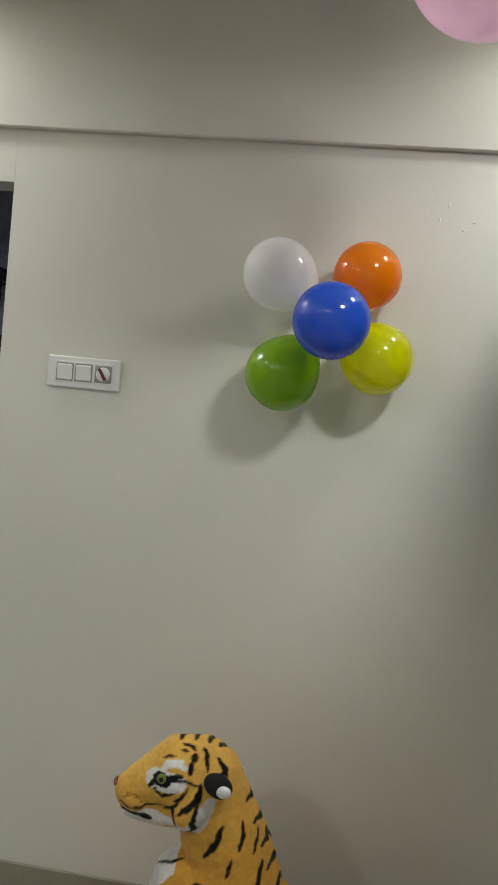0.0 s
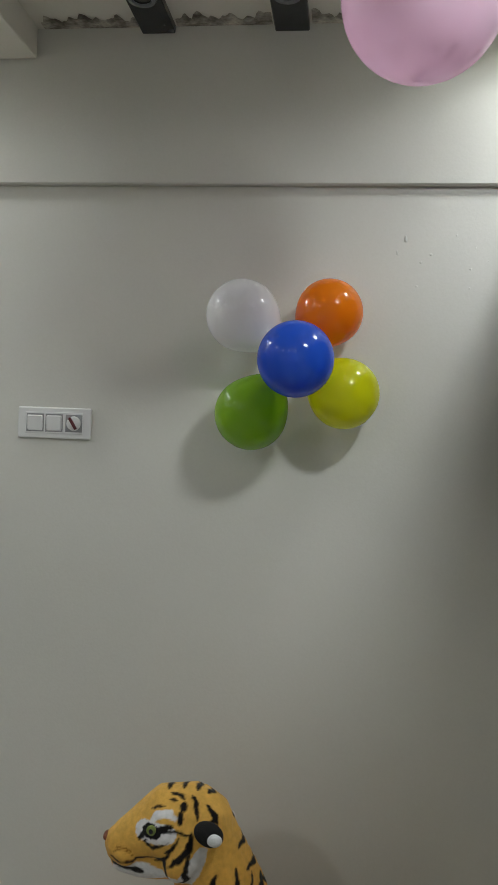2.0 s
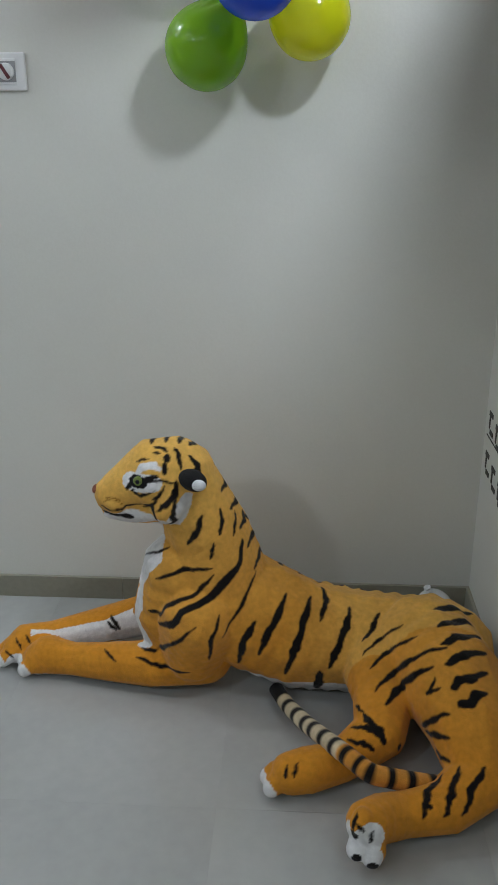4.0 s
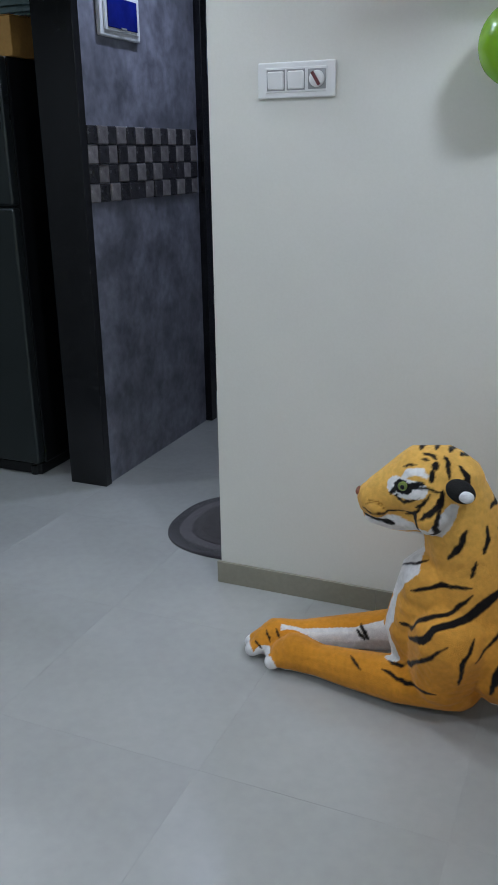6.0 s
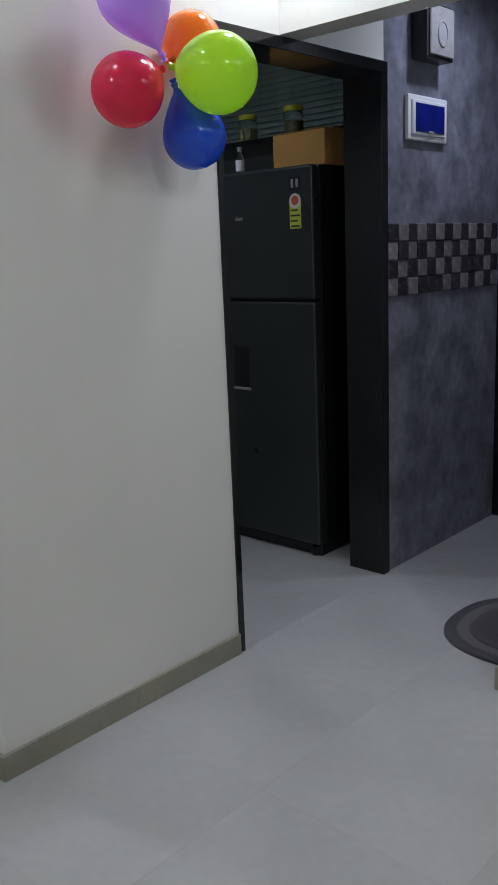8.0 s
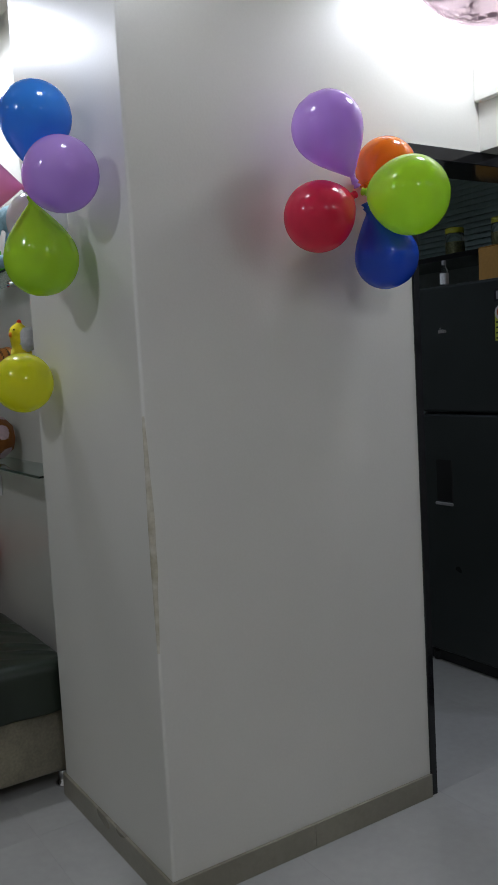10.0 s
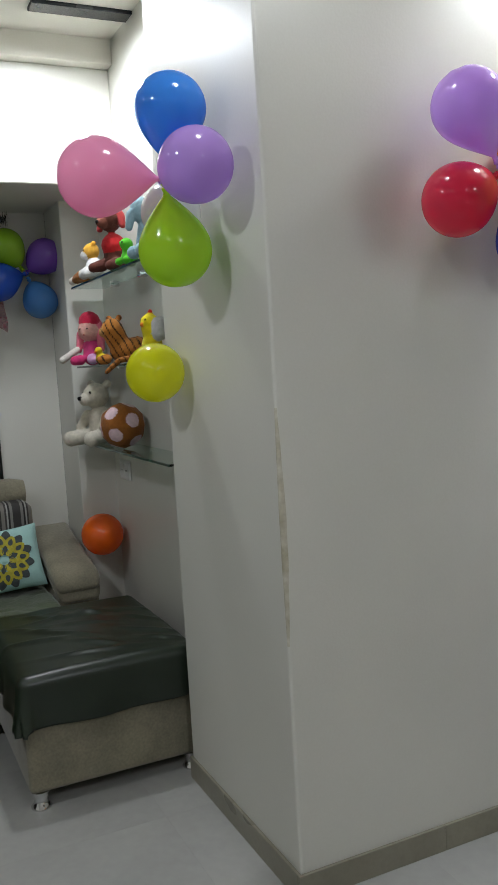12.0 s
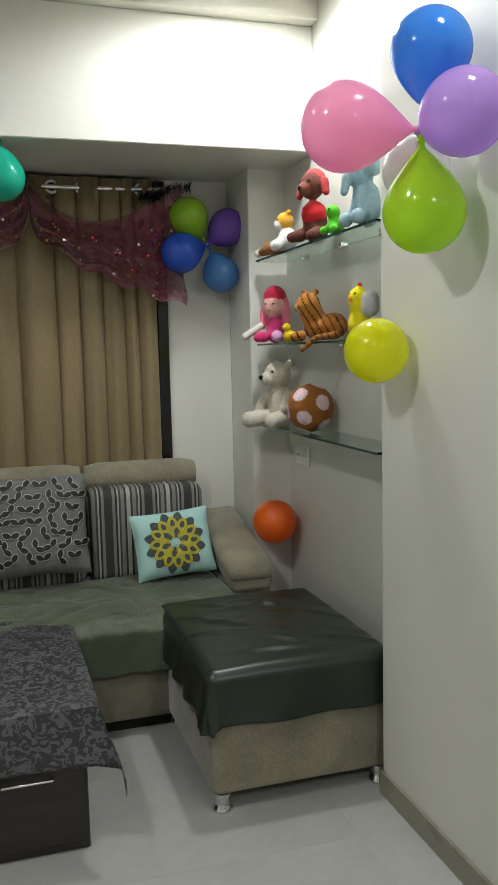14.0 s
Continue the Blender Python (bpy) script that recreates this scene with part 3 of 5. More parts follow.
def plush_material(name, rough=0.95, sheen=0.12, bump=0.5, fine=330):
    m = bpy.data.materials.new(name)
    m.use_nodes = True
    nt = m.node_tree
    bs = nt.nodes["Principled BSDF"]
    at, tc, nz = nt.nodes.new("ShaderNodeAttribute"), nt.nodes.new("ShaderNodeTexCoord"), nt.nodes.new("ShaderNodeTexNoise")
    at.attribute_name = "fur"
    nz.inputs["Scale"].default_value, nz.inputs["Detail"].default_value = fine, 3
    nt.links.new(tc.outputs["Object"], nz.inputs["Vector"])
    big = nt.nodes.new("ShaderNodeTexNoise")
    big.inputs["Scale"].default_value = 14
    nt.links.new(tc.outputs["Object"], big.inputs["Vector"])
    mr = nt.nodes.new("ShaderNodeMapRange")
    mr.inputs["To Min"].default_value, mr.inputs["To Max"].default_value = 0.78, 1.18
    nt.links.new(big.outputs["Fac"], mr.inputs["Value"])
    hs = nt.nodes.new("ShaderNodeHueSaturation")
    tuft, pile, mul = nt.nodes.new("ShaderNodeTexNoise"), nt.nodes.new("ShaderNodeMapRange"), nt.nodes.new("ShaderNodeMath")
    tuft.inputs["Scale"].default_value, tuft.inputs["Detail"].default_value = 75, 4
    nt.links.new(tc.outputs["Object"], tuft.inputs["Vector"])
    pile.inputs["From Min"].default_value, pile.inputs["From Max"].default_value = 0.3, 0.7
    pile.inputs["To Min"].default_value, pile.inputs["To Max"].default_value = 0.9, 1.1
    nt.links.new(tuft.outputs["Fac"], pile.inputs["Value"])
    mul.operation = "MULTIPLY"
    nt.links.new(mr.outputs["Result"], mul.inputs[0])
    nt.links.new(pile.outputs["Result"], mul.inputs[1])
    nt.links.new(mul.outputs[0], hs.inputs["Value"])
    nt.links.new(at.outputs["Color"], hs.inputs["Color"])
    nt.links.new(hs.outputs["Color"], bs.inputs["Base Color"])
    bs.inputs["Roughness"].default_value = rough
    bs.inputs["Sheen Weight"].default_value = sheen
    bs.inputs["Specular IOR Level"].default_value = 0.2
    bp = nt.nodes.new("ShaderNodeBump")
    bp.inputs["Strength"].default_value, bp.inputs["Distance"].default_value = bump, 0.004
    nt.links.new(nz.outputs["Fac"], bp.inputs["Height"])
    nt.links.new(bp.outputs["Normal"], bs.inputs["Normal"])
    return m


FUR = plush_material("plush_fur")


def seg_dist(p, a, b):
    """Distance of points p from the piece a-b, and how far along it."""
    a, b = np.array(a), np.array(b)
    d = b - a
    u = np.clip(((p - a) @ d) / (d @ d), 0, 1)
    return np.linalg.norm(p - (a + u[:, None] * d), axis=1), u


def stroke(p, rgb, col, pts, width, taper=True):
    """Colours a band that follows a line of points laid over the skin."""
    line = []
    for a, b in zip(pts, pts[1:]):
        for k in range(6):
            line.append(np.array(a) + (np.array(b) - np.array(a)) * k / 6)
    line.append(np.array(pts[-1]))
    line = [p[np.argmin(((p - v) ** 2).sum(axis=1))] for v in line]
    n = len(line) - 1
    for i in range(n):
        if np.allclose(line[i], line[i + 1]):
            continue
        d, u = seg_dist(p, line[i], line[i + 1])
        t = (i + u) / n
        w = width * (np.sin(np.pi * np.clip(t * 0.9 + 0.05, 0, 1)) ** 0.6 if taper else 1) * (0.95 + 0.14 * np.sin(t * 17 + width * 900))
        k = np.clip((w - d) / 0.0035 + 0.5, 0, 1)[:, None]
        rgb[:] = rgb * (1 - k) + col * k


ORANGE, GOLD_LIT, WHITE, BLACK = np.array(srgb(208, 140, 34)), np.array(srgb(222, 176, 84)), np.array(srgb(226, 224, 222)), np.array(srgb(18, 15, 13))


def tiger():
    head, neck = (-0.285, 1.90, 0.615), (-0.19, 1.93, 0.47)
    limbs = [
        [(-0.20, 1.93, 0.25, 0.155), (-0.07, 1.935, 0.20, 0.158), (0.06, 1.925, 0.145, 0.15), (0.20, 1.925, 0.128, 0.14), (0.34, 1.90, 0.13, 0.14), (0.43, 1.88, 0.13, 0.14)],
        [(-0.17, 1.94, 0.30, 0.15), (-0.18, 1.93, 0.43, 0.115), (-0.225, 1.905, 0.57, 0.092)],
        [(-0.25, 1.90, 0.61, 0.098), (-0.30, 1.895, 0.615, 0.092)],
        [(-0.262, 1.893, 0.628, 0.088), (-0.288, 1.893, 0.627, 0.082)],
        [(-0.33, 1.893, 0.605, 0.078), (-0.39, 1.886, 0.58, 0.056), (-0.412, 1.884, 0.565, 0.05)],
        [(-0.31, 1.893, 0.642, 0.068), (-0.40, 1.885, 0.588, 0.042)],
        [(-0.27, 1.895, 0.56, 0.075), (-0.36, 1.89, 0.535, 0.05), (-0.412, 1.886, 0.53, 0.036)],
        [(-0.40, 1.853, 0.555, 0.030), (-0.425, 1.868, 0.552, 0.026)],
        [(-0.40, 1.917, 0.555, 0.030), (-0.425, 1.902, 0.552, 0.026)],
        [(-0.25, 1.838, 0.575, 0.045), (-0.27, 1.838, 0.55, 0.042)],
        [(-0.20, 1.845, 0.24, 0.11), (-0.22, 1.86, 0.13, 0.09)],
        [(-0.255, 1.91, 0.34, 0.105), (-0.285, 1.92, 0.22, 0.105), (-0.27, 1.93, 0.14, 0.10)],
        [(-0.20, 1.88, 0.10, 0.085), (-0.33, 1.865, 0.075, 0.064), (-0.46, 1.885, 0.062, 0.054), (-0.56, 1.90, 0.055, 0.046), (-0.635, 1.912, 0.058, 0.054), (-0.655, 1.908, 0.05, 0.048)],
        [(-0.672, 1.885, 0.045, 0.026), (-0.69, 1.875, 0.034, 0.022)],
        [(-0.685, 1.918, 0.045, 0.026), (-0.702, 1.912, 0.034, 0.022)],
        [(-0.25, 2.03, 0.20, 0.10), (-0.36, 2.07, 0.10, 0.064), (-0.50, 2.05, 0.072, 0.054), (-0.64, 2.0, 0.058, 0.046), (-0.71, 1.97, 0.058, 0.052), (-0.73, 1.955, 0.048, 0.046)],
        [(-0.745, 1.93, 0.045, 0.026), (-0.765, 1.915, 0.034, 0.022)],
        [(-0.76, 1.96, 0.045, 0.026), (-0.78, 1.95, 0.034, 0.022)],
        [(0.38, 1.84, 0.17, 0.14), (0.42, 1.72, 0.165, 0.13), (0.455, 1.60, 0.13, 0.105), (0.46, 1.48, 0.08, 0.07), (0.38, 1.415, 0.062, 0.058), (0.28, 1.39, 0.058, 0.05), (0.235, 1.365, 0.07, 0.052), (0.205, 1.335, 0.085, 0.05)],
        [(0.19, 1.315, 0.12, 0.022), (0.183, 1.305, 0.11, 0.022)],
        [(0.19, 1.315, 0.062, 0.026), (0.18, 1.30, 0.05, 0.024)],
        [(0.215, 1.30, 0.05, 0.026), (0.21, 1.29, 0.04, 0.022)],
        [(0.26, 1.82, 0.13, 0.10), (0.265, 1.71, 0.115, 0.078), (0.25, 1.61, 0.085, 0.064), (0.16, 1.545, 0.055, 0.048), (0.08, 1.51, 0.058, 0.054), (0.045, 1.50, 0.056, 0.05)],
        [(0.015, 1.485, 0.045, 0.026), (0.0, 1.475, 0.034, 0.022)],
        [(0.01, 1.515, 0.045, 0.026), (-0.008, 1.51, 0.034, 0.022)],
    ]
    me = smooth_union("toy_tiger", limbs, 0.004)
    p = points_of(me)
    p[:, 2] = np.maximum(p[:, 2], 0.003 + 0.25 * np.maximum(0, p[:, 2]) * (p[:, 2] < 0.01))
    me.vertices.foreach_set("co", p.ravel())
    wob = np.array([noise.noise(Vector(v) * 14) for v in p]) * 0.005
    q = p + wob[:, None]
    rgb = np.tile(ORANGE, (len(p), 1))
    # fur yellows towards head and back, with the highlights there put into its colour
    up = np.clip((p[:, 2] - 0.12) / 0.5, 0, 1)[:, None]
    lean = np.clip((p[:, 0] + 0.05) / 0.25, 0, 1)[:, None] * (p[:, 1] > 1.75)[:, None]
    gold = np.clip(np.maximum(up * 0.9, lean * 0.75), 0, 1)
    rgb = rgb * (1 - gold) + GOLD_LIT * gold
    body = (p[:, 1] > 1.76) & (p[:, 0] > -0.1)
    # pale underside, chest and inner legs
    rgb[(q[:, 2] < 0.078) & body & (p[:, 0] < 0.33)] = WHITE
    rgb[(q[:, 2] < 0.022)] = WHITE
    d, u = seg_dist(q, (-0.345, 1.90, 0.12), (-0.29, 1.885, 0.47))
    rgb[(d < 0.05) & (p[:, 0] < -0.29) & (p[:, 2] > 0.13)] = WHITE
    d, u = seg_dist(q, (-0.36, 2.06, 0.10), (-0.70, 1.97, 0.058))
    axis_y = 2.06 - 0.09 * u
    near_leg, _ = seg_dist(q, (-0.33, 1.865, 0.075), (-0.655, 1.91, 0.055))
    rgb[(d < 0.085) & (p[:, 1] < axis_y - 0.012) & (near_leg > 0.062) & (u > 0.02) & (u < 0.97)] = WHITE
    for tip in ((0.165, 1.30, 0.075), (-0.785, 1.905, 0.025), (-0.80, 1.945, 0.025), (-0.705, 1.858, 0.025), (-0.72, 1.90, 0.025), (-0.02, 1.465, 0.022), (-0.03, 1.505, 0.022), (0.175, 1.275, 0.06), (0.205, 1.265, 0.05), (0.20, 1.285, 0.09)):
        d = np.linalg.norm(q - np.array(tip), axis=1)
        rgb[d < 0.034] = WHITE
    # black strokes over the near side
    s = lambda *pts, w=0.008: stroke(p, rgb, BLACK, pts, w * 1.35)
    for side in (-1, 1):
        d, _ = seg_dist(q, (-0.352, 1.893 + side * 0.06, 0.625), (-0.30, 1.893 + side * 0.088, 0.628))
        rgb[d < 0.024] = WHITE
        d, _ = seg_dist(q, (-0.41, 1.893 + side * 0.035, 0.512), (-0.28, 1.893 + side * 0.085, 0.505))
        rgb[d < 0.028] = WHITE
        d, _ = seg_dist(q, (-0.25, 1.893 + side * 0.085, 0.52), (-0.215, 1.893 + side * 0.095, 0.585))
        rgb[d < 0.021] = WHITE * 0.85
    s((-0.318, 1.80, 0.235), (-0.258, 1.763, 0.267), (-0.163, 1.798, 0.329), (-0.095, 1.844, 0.399), (-0.089, 1.87, 0.448), w=0.0083)
    s((-0.335, 1.82, 0.262), (-0.293, 1.806, 0.267), (-0.211, 1.794, 0.33), (-0.158, 1.811, 0.38), w=0.0053)
    s((-0.357, 1.853, 0.126), (-0.293, 1.81, 0.162), (-0.2, 1.745, 0.269), w=0.0053)
    s((-0.369, 1.835, 0.113), (-0.303, 1.81, 0.107), (-0.222, 1.775, 0.115), w=0.0045)
    s((-0.305, 1.825, 0.357), (-0.233, 1.822, 0.388), (-0.162, 1.813, 0.399), w=0.0045)
    s((-0.345, 1.9, 0.384), (-0.301, 1.861, 0.414), (-0.276, 1.865, 0.427), w=0.003)
    s((-0.223, 1.826, 0.46), (-0.197, 1.818, 0.495), (-0.185, 1.824, 0.54), w=0.006)
    s((-0.164, 1.819, 0.422), (-0.157, 1.826, 0.461), w=0.0037)
    s((-0.144, 1.851, 0.547), (-0.138, 1.845, 0.513), (-0.144, 1.832, 0.481), w=0.0045)
    s((-0.109, 1.891, 0.522), (-0.111, 1.856, 0.47), w=0.0037)
    s((-0.056, 1.876, 0.359), (-0.081, 1.821, 0.31), (-0.134, 1.761, 0.233), w=0.0037)
    s((-0.141, 1.773, 0.289), (-0.161, 1.749, 0.231), (-0.169, 1.768, 0.161), w=0.0045)
    s((0.022, 1.863, 0.303), (0.002, 1.814, 0.268), (-0.025, 1.789, 0.218), (-0.044, 1.783, 0.172), w=0.0075)
    s((-0.053, 1.798, 0.26), (-0.081, 1.783, 0.212), (-0.098, 1.8, 0.133), w=0.0075)
    s((0.086, 1.888, 0.282), (0.065, 1.816, 0.244), (0.044, 1.787, 0.181), (0.023, 1.792, 0.11), w=0.0083)
    s((0.115, 1.933, 0.282), (0.126, 1.881, 0.271), (0.111, 1.832, 0.243), w=0.006)
    s((0.185, 1.878, 0.258), (0.176, 1.831, 0.23), (0.148, 1.794, 0.171), (0.135, 1.787, 0.134), w=0.0075)
    s((0.261, 1.864, 0.252), (0.245, 1.832, 0.231), (0.216, 1.795, 0.213), w=0.0053)
    s((0.111, 1.783, 0.127), (0.105, 1.828, 0.04), w=0.009)
    s((0.313, 1.783, 0.272), (0.263, 1.795, 0.223), (0.214, 1.759, 0.197), w=0.0037)
    s((0.34, 1.734, 0.273), (0.273, 1.755, 0.209), (0.231, 1.716, 0.187), w=0.0045)
    s((0.402, 1.68, 0.28), (0.318, 1.69, 0.232), (0.289, 1.708, 0.187), (0.24, 1.657, 0.167), w=0.006)
    s((0.367, 1.647, 0.248), (0.305, 1.672, 0.182), (0.263, 1.624, 0.154), w=0.0075)
    s((0.372, 1.626, 0.233), (0.356, 1.609, 0.203), (0.381, 1.605, 0.221), w=0.0037)
    s((0.398, 1.556, 0.189), (0.351, 1.606, 0.117), w=0.006)
    s((0.394, 1.516, 0.154), (0.357, 1.598, 0.112), w=0.006)
    s((0.392, 1.488, 0.117), (0.289, 1.565, 0.073), w=0.006)
    s((0.324, 1.368, 0.115), (0.339, 1.354, 0.112), w=0.0037)
    s((0.206, 1.613, 0.136), (0.246, 1.56, 0.126), w=0.0067)
    s((0.031, 1.474, 0.103), (0.023, 1.438, 0.084), w=0.003)
    s((0.057, 1.483, 0.103), (0.05, 1.449, 0.087), w=0.003)
    s((0.174, 1.307, 0.138), (0.169, 1.29, 0.112), w=0.0037)
    s((0.175, 1.292, 0.125), (0.192, 1.284, 0.112), w=0.003)
    s((0.209, 1.287, 0.11), (0.203, 1.275, 0.08), w=0.003)
    s((-0.478, 2.021, 0.118), (-0.448, 1.99, 0.088), w=0.0045)
    s((-0.487, 2.007, 0.108), (-0.458, 1.988, 0.082), w=0.0037)
    s((-0.464, 1.869, 0.108), (-0.425, 1.836, 0.097), w=0.003)
    s((-0.757, 1.915, 0.067), (-0.732, 1.905, 0.047), w=0.0023)
    s((-0.729, 1.937, 0.09), (-0.708, 1.914, 0.069), w=0.0023)
    s((-0.704, 1.947, 0.094), (-0.685, 1.922, 0.083), w=0.0023)
    s((-0.354, 1.822, 0.602), (-0.334, 1.81, 0.629), (-0.3, 1.81, 0.634), (-0.246, 1.809, 0.63), w=0.0037)
    s((-0.354, 1.822, 0.602), (-0.331, 1.816, 0.59), (-0.294, 1.807, 0.609), w=0.003)
    s((-0.244, 1.8, 0.591), (-0.26, 1.827, 0.542), (-0.293, 1.85, 0.505), w=0.0053)
    s((-0.347, 1.841, 0.524), (-0.315, 1.839, 0.519), w=0.0037)
    s((-0.271, 1.831, 0.671), (-0.268, 1.816, 0.649), w=0.0053)
    s((-0.242, 1.852, 0.692), (-0.233, 1.822, 0.661), w=0.0037)
    s((-0.343, 1.84, 0.671), (-0.312, 1.837, 0.681), w=0.0023)
    s((-0.302, 1.848, 0.693), (-0.281, 1.847, 0.688), w=0.0023)
    s((-0.216, 1.852, 0.682), (-0.193, 1.845, 0.662), (-0.182, 1.788, 0.653), w=0.0053)
    s((-0.288, 1.811, 0.597), (-0.298, 1.819, 0.57), (-0.328, 1.834, 0.553), w=0.003)
    s((-0.294, 1.829, 0.672), (-0.3, 1.82, 0.661), w=0.0023)
    # face: pale brow and lower lid, white lip with a black mouth line, fine whisker marks
    w = lambda *pts, wd=0.008: stroke(p, rgb, WHITE, pts, wd)
    w((-0.345, 1.820, 0.634), (-0.328, 1.822, 0.665), (-0.300, 1.820, 0.672), (-0.281, 1.815, 0.660), wd=0.0095)
    w((-0.355, 1.825, 0.614), (-0.315, 1.815, 0.611), (-0.281, 1.810, 0.622), wd=0.0095)
    w((-0.419, 1.855, 0.531), (-0.367, 1.845, 0.531), (-0.317, 1.840, 0.526), (-0.282, 1.840, 0.521), wd=0.014)
    s((-0.444, 1.865, 0.535), (-0.418, 1.850, 0.526), (-0.389, 1.845, 0.521), (-0.356, 1.845, 0.519), w=0.0048)
    s((-0.389, 1.845, 0.521), (-0.359, 1.845, 0.522), w=0.006)
    s((-0.240, 1.800, 0.636), (-0.247, 1.810, 0.594), (-0.279, 1.830, 0.550), w=0.0062)
    s((-0.328, 1.825, 0.559), (-0.305, 1.820, 0.559), (-0.284, 1.825, 0.549), (-0.283, 1.830, 0.523), w=0.005)
    s((-0.303, 1.815, 0.582), (-0.285, 1.810, 0.593), (-0.272, 1.805, 0.620), w=0.0028)
    s((-0.268, 1.830, 0.700), (-0.263, 1.822, 0.681), w=0.0062)
    s((-0.249, 1.850, 0.708), (-0.234, 1.835, 0.699), (-0.235, 1.820, 0.677), w=0.0035)
    s((-0.305, 1.860, 0.709), (-0.279, 1.850, 0.707), (-0.269, 1.840, 0.702), w=0.0032)
    s((-0.197, 1.840, 0.698), (-0.179, 1.820, 0.683), (-0.172, 1.820, 0.653), w=0.004)
    for k in range(4):
        stroke(p, rgb, ORANGE * 0.35, ((-0.432 + 0.006 * k, 1.86, 0.547 + 0.007 * k), (-0.385, 1.84, 0.545 + 0.008 * k)), 0.0016)
    # dark rims round the eyes, drawn out towards the nose
    for side in (-1, 1):
        y = 1.893 + side * 0.0745
        e = ((q[:, 0] + 0.334) / 0.0225) ** 2 + ((q[:, 2] - 0.629) / 0.0175) ** 2
        rgb[(e < 1) & (np.abs(p[:, 1] - y) < 0.03)] = BLACK
        stroke(p, rgb, BLACK, ((-0.348, y, 0.624), (-0.368, y + side * -0.012, 0.604)), 0.006)
        stroke(p, rgb, BLACK, ((-0.318, y, 0.636), (-0.285, y + side * 0.008, 0.645)), 0.006)
        stroke(p, rgb, BLACK, ((-0.43, y - side * 0.035, 0.553), (-0.38, y - side * 0.02, 0.549), (-0.33, y, 0.556)), 0.0035)
    # bands round the hind legs, the rump and the crown of the head
    for k in range(6):
        y = 1.86 - 0.062 * k
        s((0.39, y - 0.05, 0.29), (0.43, y - 0.03, 0.30), (0.50, y + 0.02, 0.26), w=0.0085)
    s((0.165, 1.591, 0.140), (0.200, 1.565, 0.160), (0.233, 1.551, 0.150), (0.257, 1.529, 0.130), w=0.005)
    s((0.167, 1.551, 0.120), (0.196, 1.522, 0.140), (0.224, 1.511, 0.130), (0.241, 1.505, 0.110), w=0.0045)
    s((0.160, 1.657, 0.130), (0.190, 1.612, 0.160), w=0.0035)
    s((0.227, 1.568, 0.160), (0.251, 1.538, 0.150), (0.267, 1.510, 0.120), w=0.006)
    for pad in ((0.205, 1.262, 0.082), (0.18, 1.272, 0.05), (0.213, 1.268, 0.035), (0.165, 1.29, 0.09)):
        rgb[np.linalg.norm(q - np.array(pad), axis=1) < 0.016] = BLACK * 1.6
    for k in range(3):
        s((0.42 - 0.05 * k, 1.33, 0.10), (0.43 - 0.05 * k, 1.40, 0.14), (0.46 - 0.05 * k, 1.46, 0.12), w=0.006)
    for k in range(4):
        s((-0.31 + 0.035 * k, 1.872, 0.72), (-0.31 + 0.035 * k, 1.94, 0.70), w=0.0055)
    for k in range(5):
        s((-0.10 + 0.018 * k, 1.86, 0.60 - 0.055 * k), (-0.09 + 0.018 * k, 1.92, 0.62 - 0.055 * k), (-0.09 + 0.018 * k, 1.98, 0.60 - 0.055 * k), w=0.006)
    # fainter strokes on the wall side
    far = (p[:, 1] > 1.98) & (np.abs(((q[:, 0] * 1.0 - q[:, 2] * 0.3) % 0.062) - 0.031) < 0.007) & (p[:, 2] > 0.07) & (p[:, 0] > -0.15)
    rgb[far] = BLACK
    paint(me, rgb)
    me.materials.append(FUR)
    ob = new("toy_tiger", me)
    tagged(ob, "large orange plush tiger with black stripes lying on the floor", "plush toy")
    EYE_G, PUPIL = mat("green_glass_eye", srgb(112, 126, 56), 0.08, 0.15, 90, 200, 0, coat=1.0), mat("black_glass", (0.01, 0.01, 0.01), 0.05, 0.1, 50, 90, 0)
    for side in (-1, 1):
        y = 1.893 + side * 0.0745
        eye = part("eye", ball_bm(-0.335, y, 0.629, 0.0135, 0.007, 0.0125), EYE_G, ob, "green glassy eye", True)
        part("pupil", ball_bm(-0.336, y + side * 0.0045, 0.629, 0.006, 0.004, 0.0065, u=14, v=8), PUPIL, eye, smooth=True)
        ear = ball_bm(-0.20, 1.893 + side * 0.1, 0.645 if side < 0 else 0.60, 0.036, 0.016, 0.026, Euler((0.3 * side, 0.5, 0.2)).to_matrix(), 20, 12)
        ear_ob = part("ear", ear, mat("black_plush", srgb(20, 18, 17), 0.9, 0.2, 60, 300, 0.4), ob, "round black ear with a white spot", True)
        part("ear_spot", ball_bm(-0.185, 1.893 + side * 0.113, 0.638 if side < 0 else 0.595, 0.018, 0.010, 0.014, u=14, v=8), mat("white_plush", srgb(225, 225, 225), 0.9, 0.1, 60, 300, 0.4), ear_ob, smooth=True)
    part("nose", ball_bm(-0.457, 1.882, 0.578, 0.008, 0.018, 0.010), mat("brown_nose", srgb(120, 66, 40), 0.5, 0.15, 60, 200, 0.1), ob, smooth=True)
    # tail, cream with dark rings
    path = [Vector(v) for v in ((0.40, 1.47, 0.06), (0.30, 1.44, 0.10), (0.215, 1.43, 0.125), (0.165, 1.48, 0.13), (0.12, 1.56, 0.105), (0.075, 1.66, 0.065), (0.03, 1.76, 0.036), (-0.005, 1.84, 0.03))]
    fine = [path[i].lerp(path[i + 1], k / 10) for i in range(len(path) - 1) for k in range(10)] + [path[-1]]
    for _ in range(4):
        fine = [fine[0]] + [(fine[i - 1] + fine[i] * 2 + fine[i + 1]) / 4 for i in range(1, len(fine) - 1)] + [fine[-1]]
    n = len(fine)
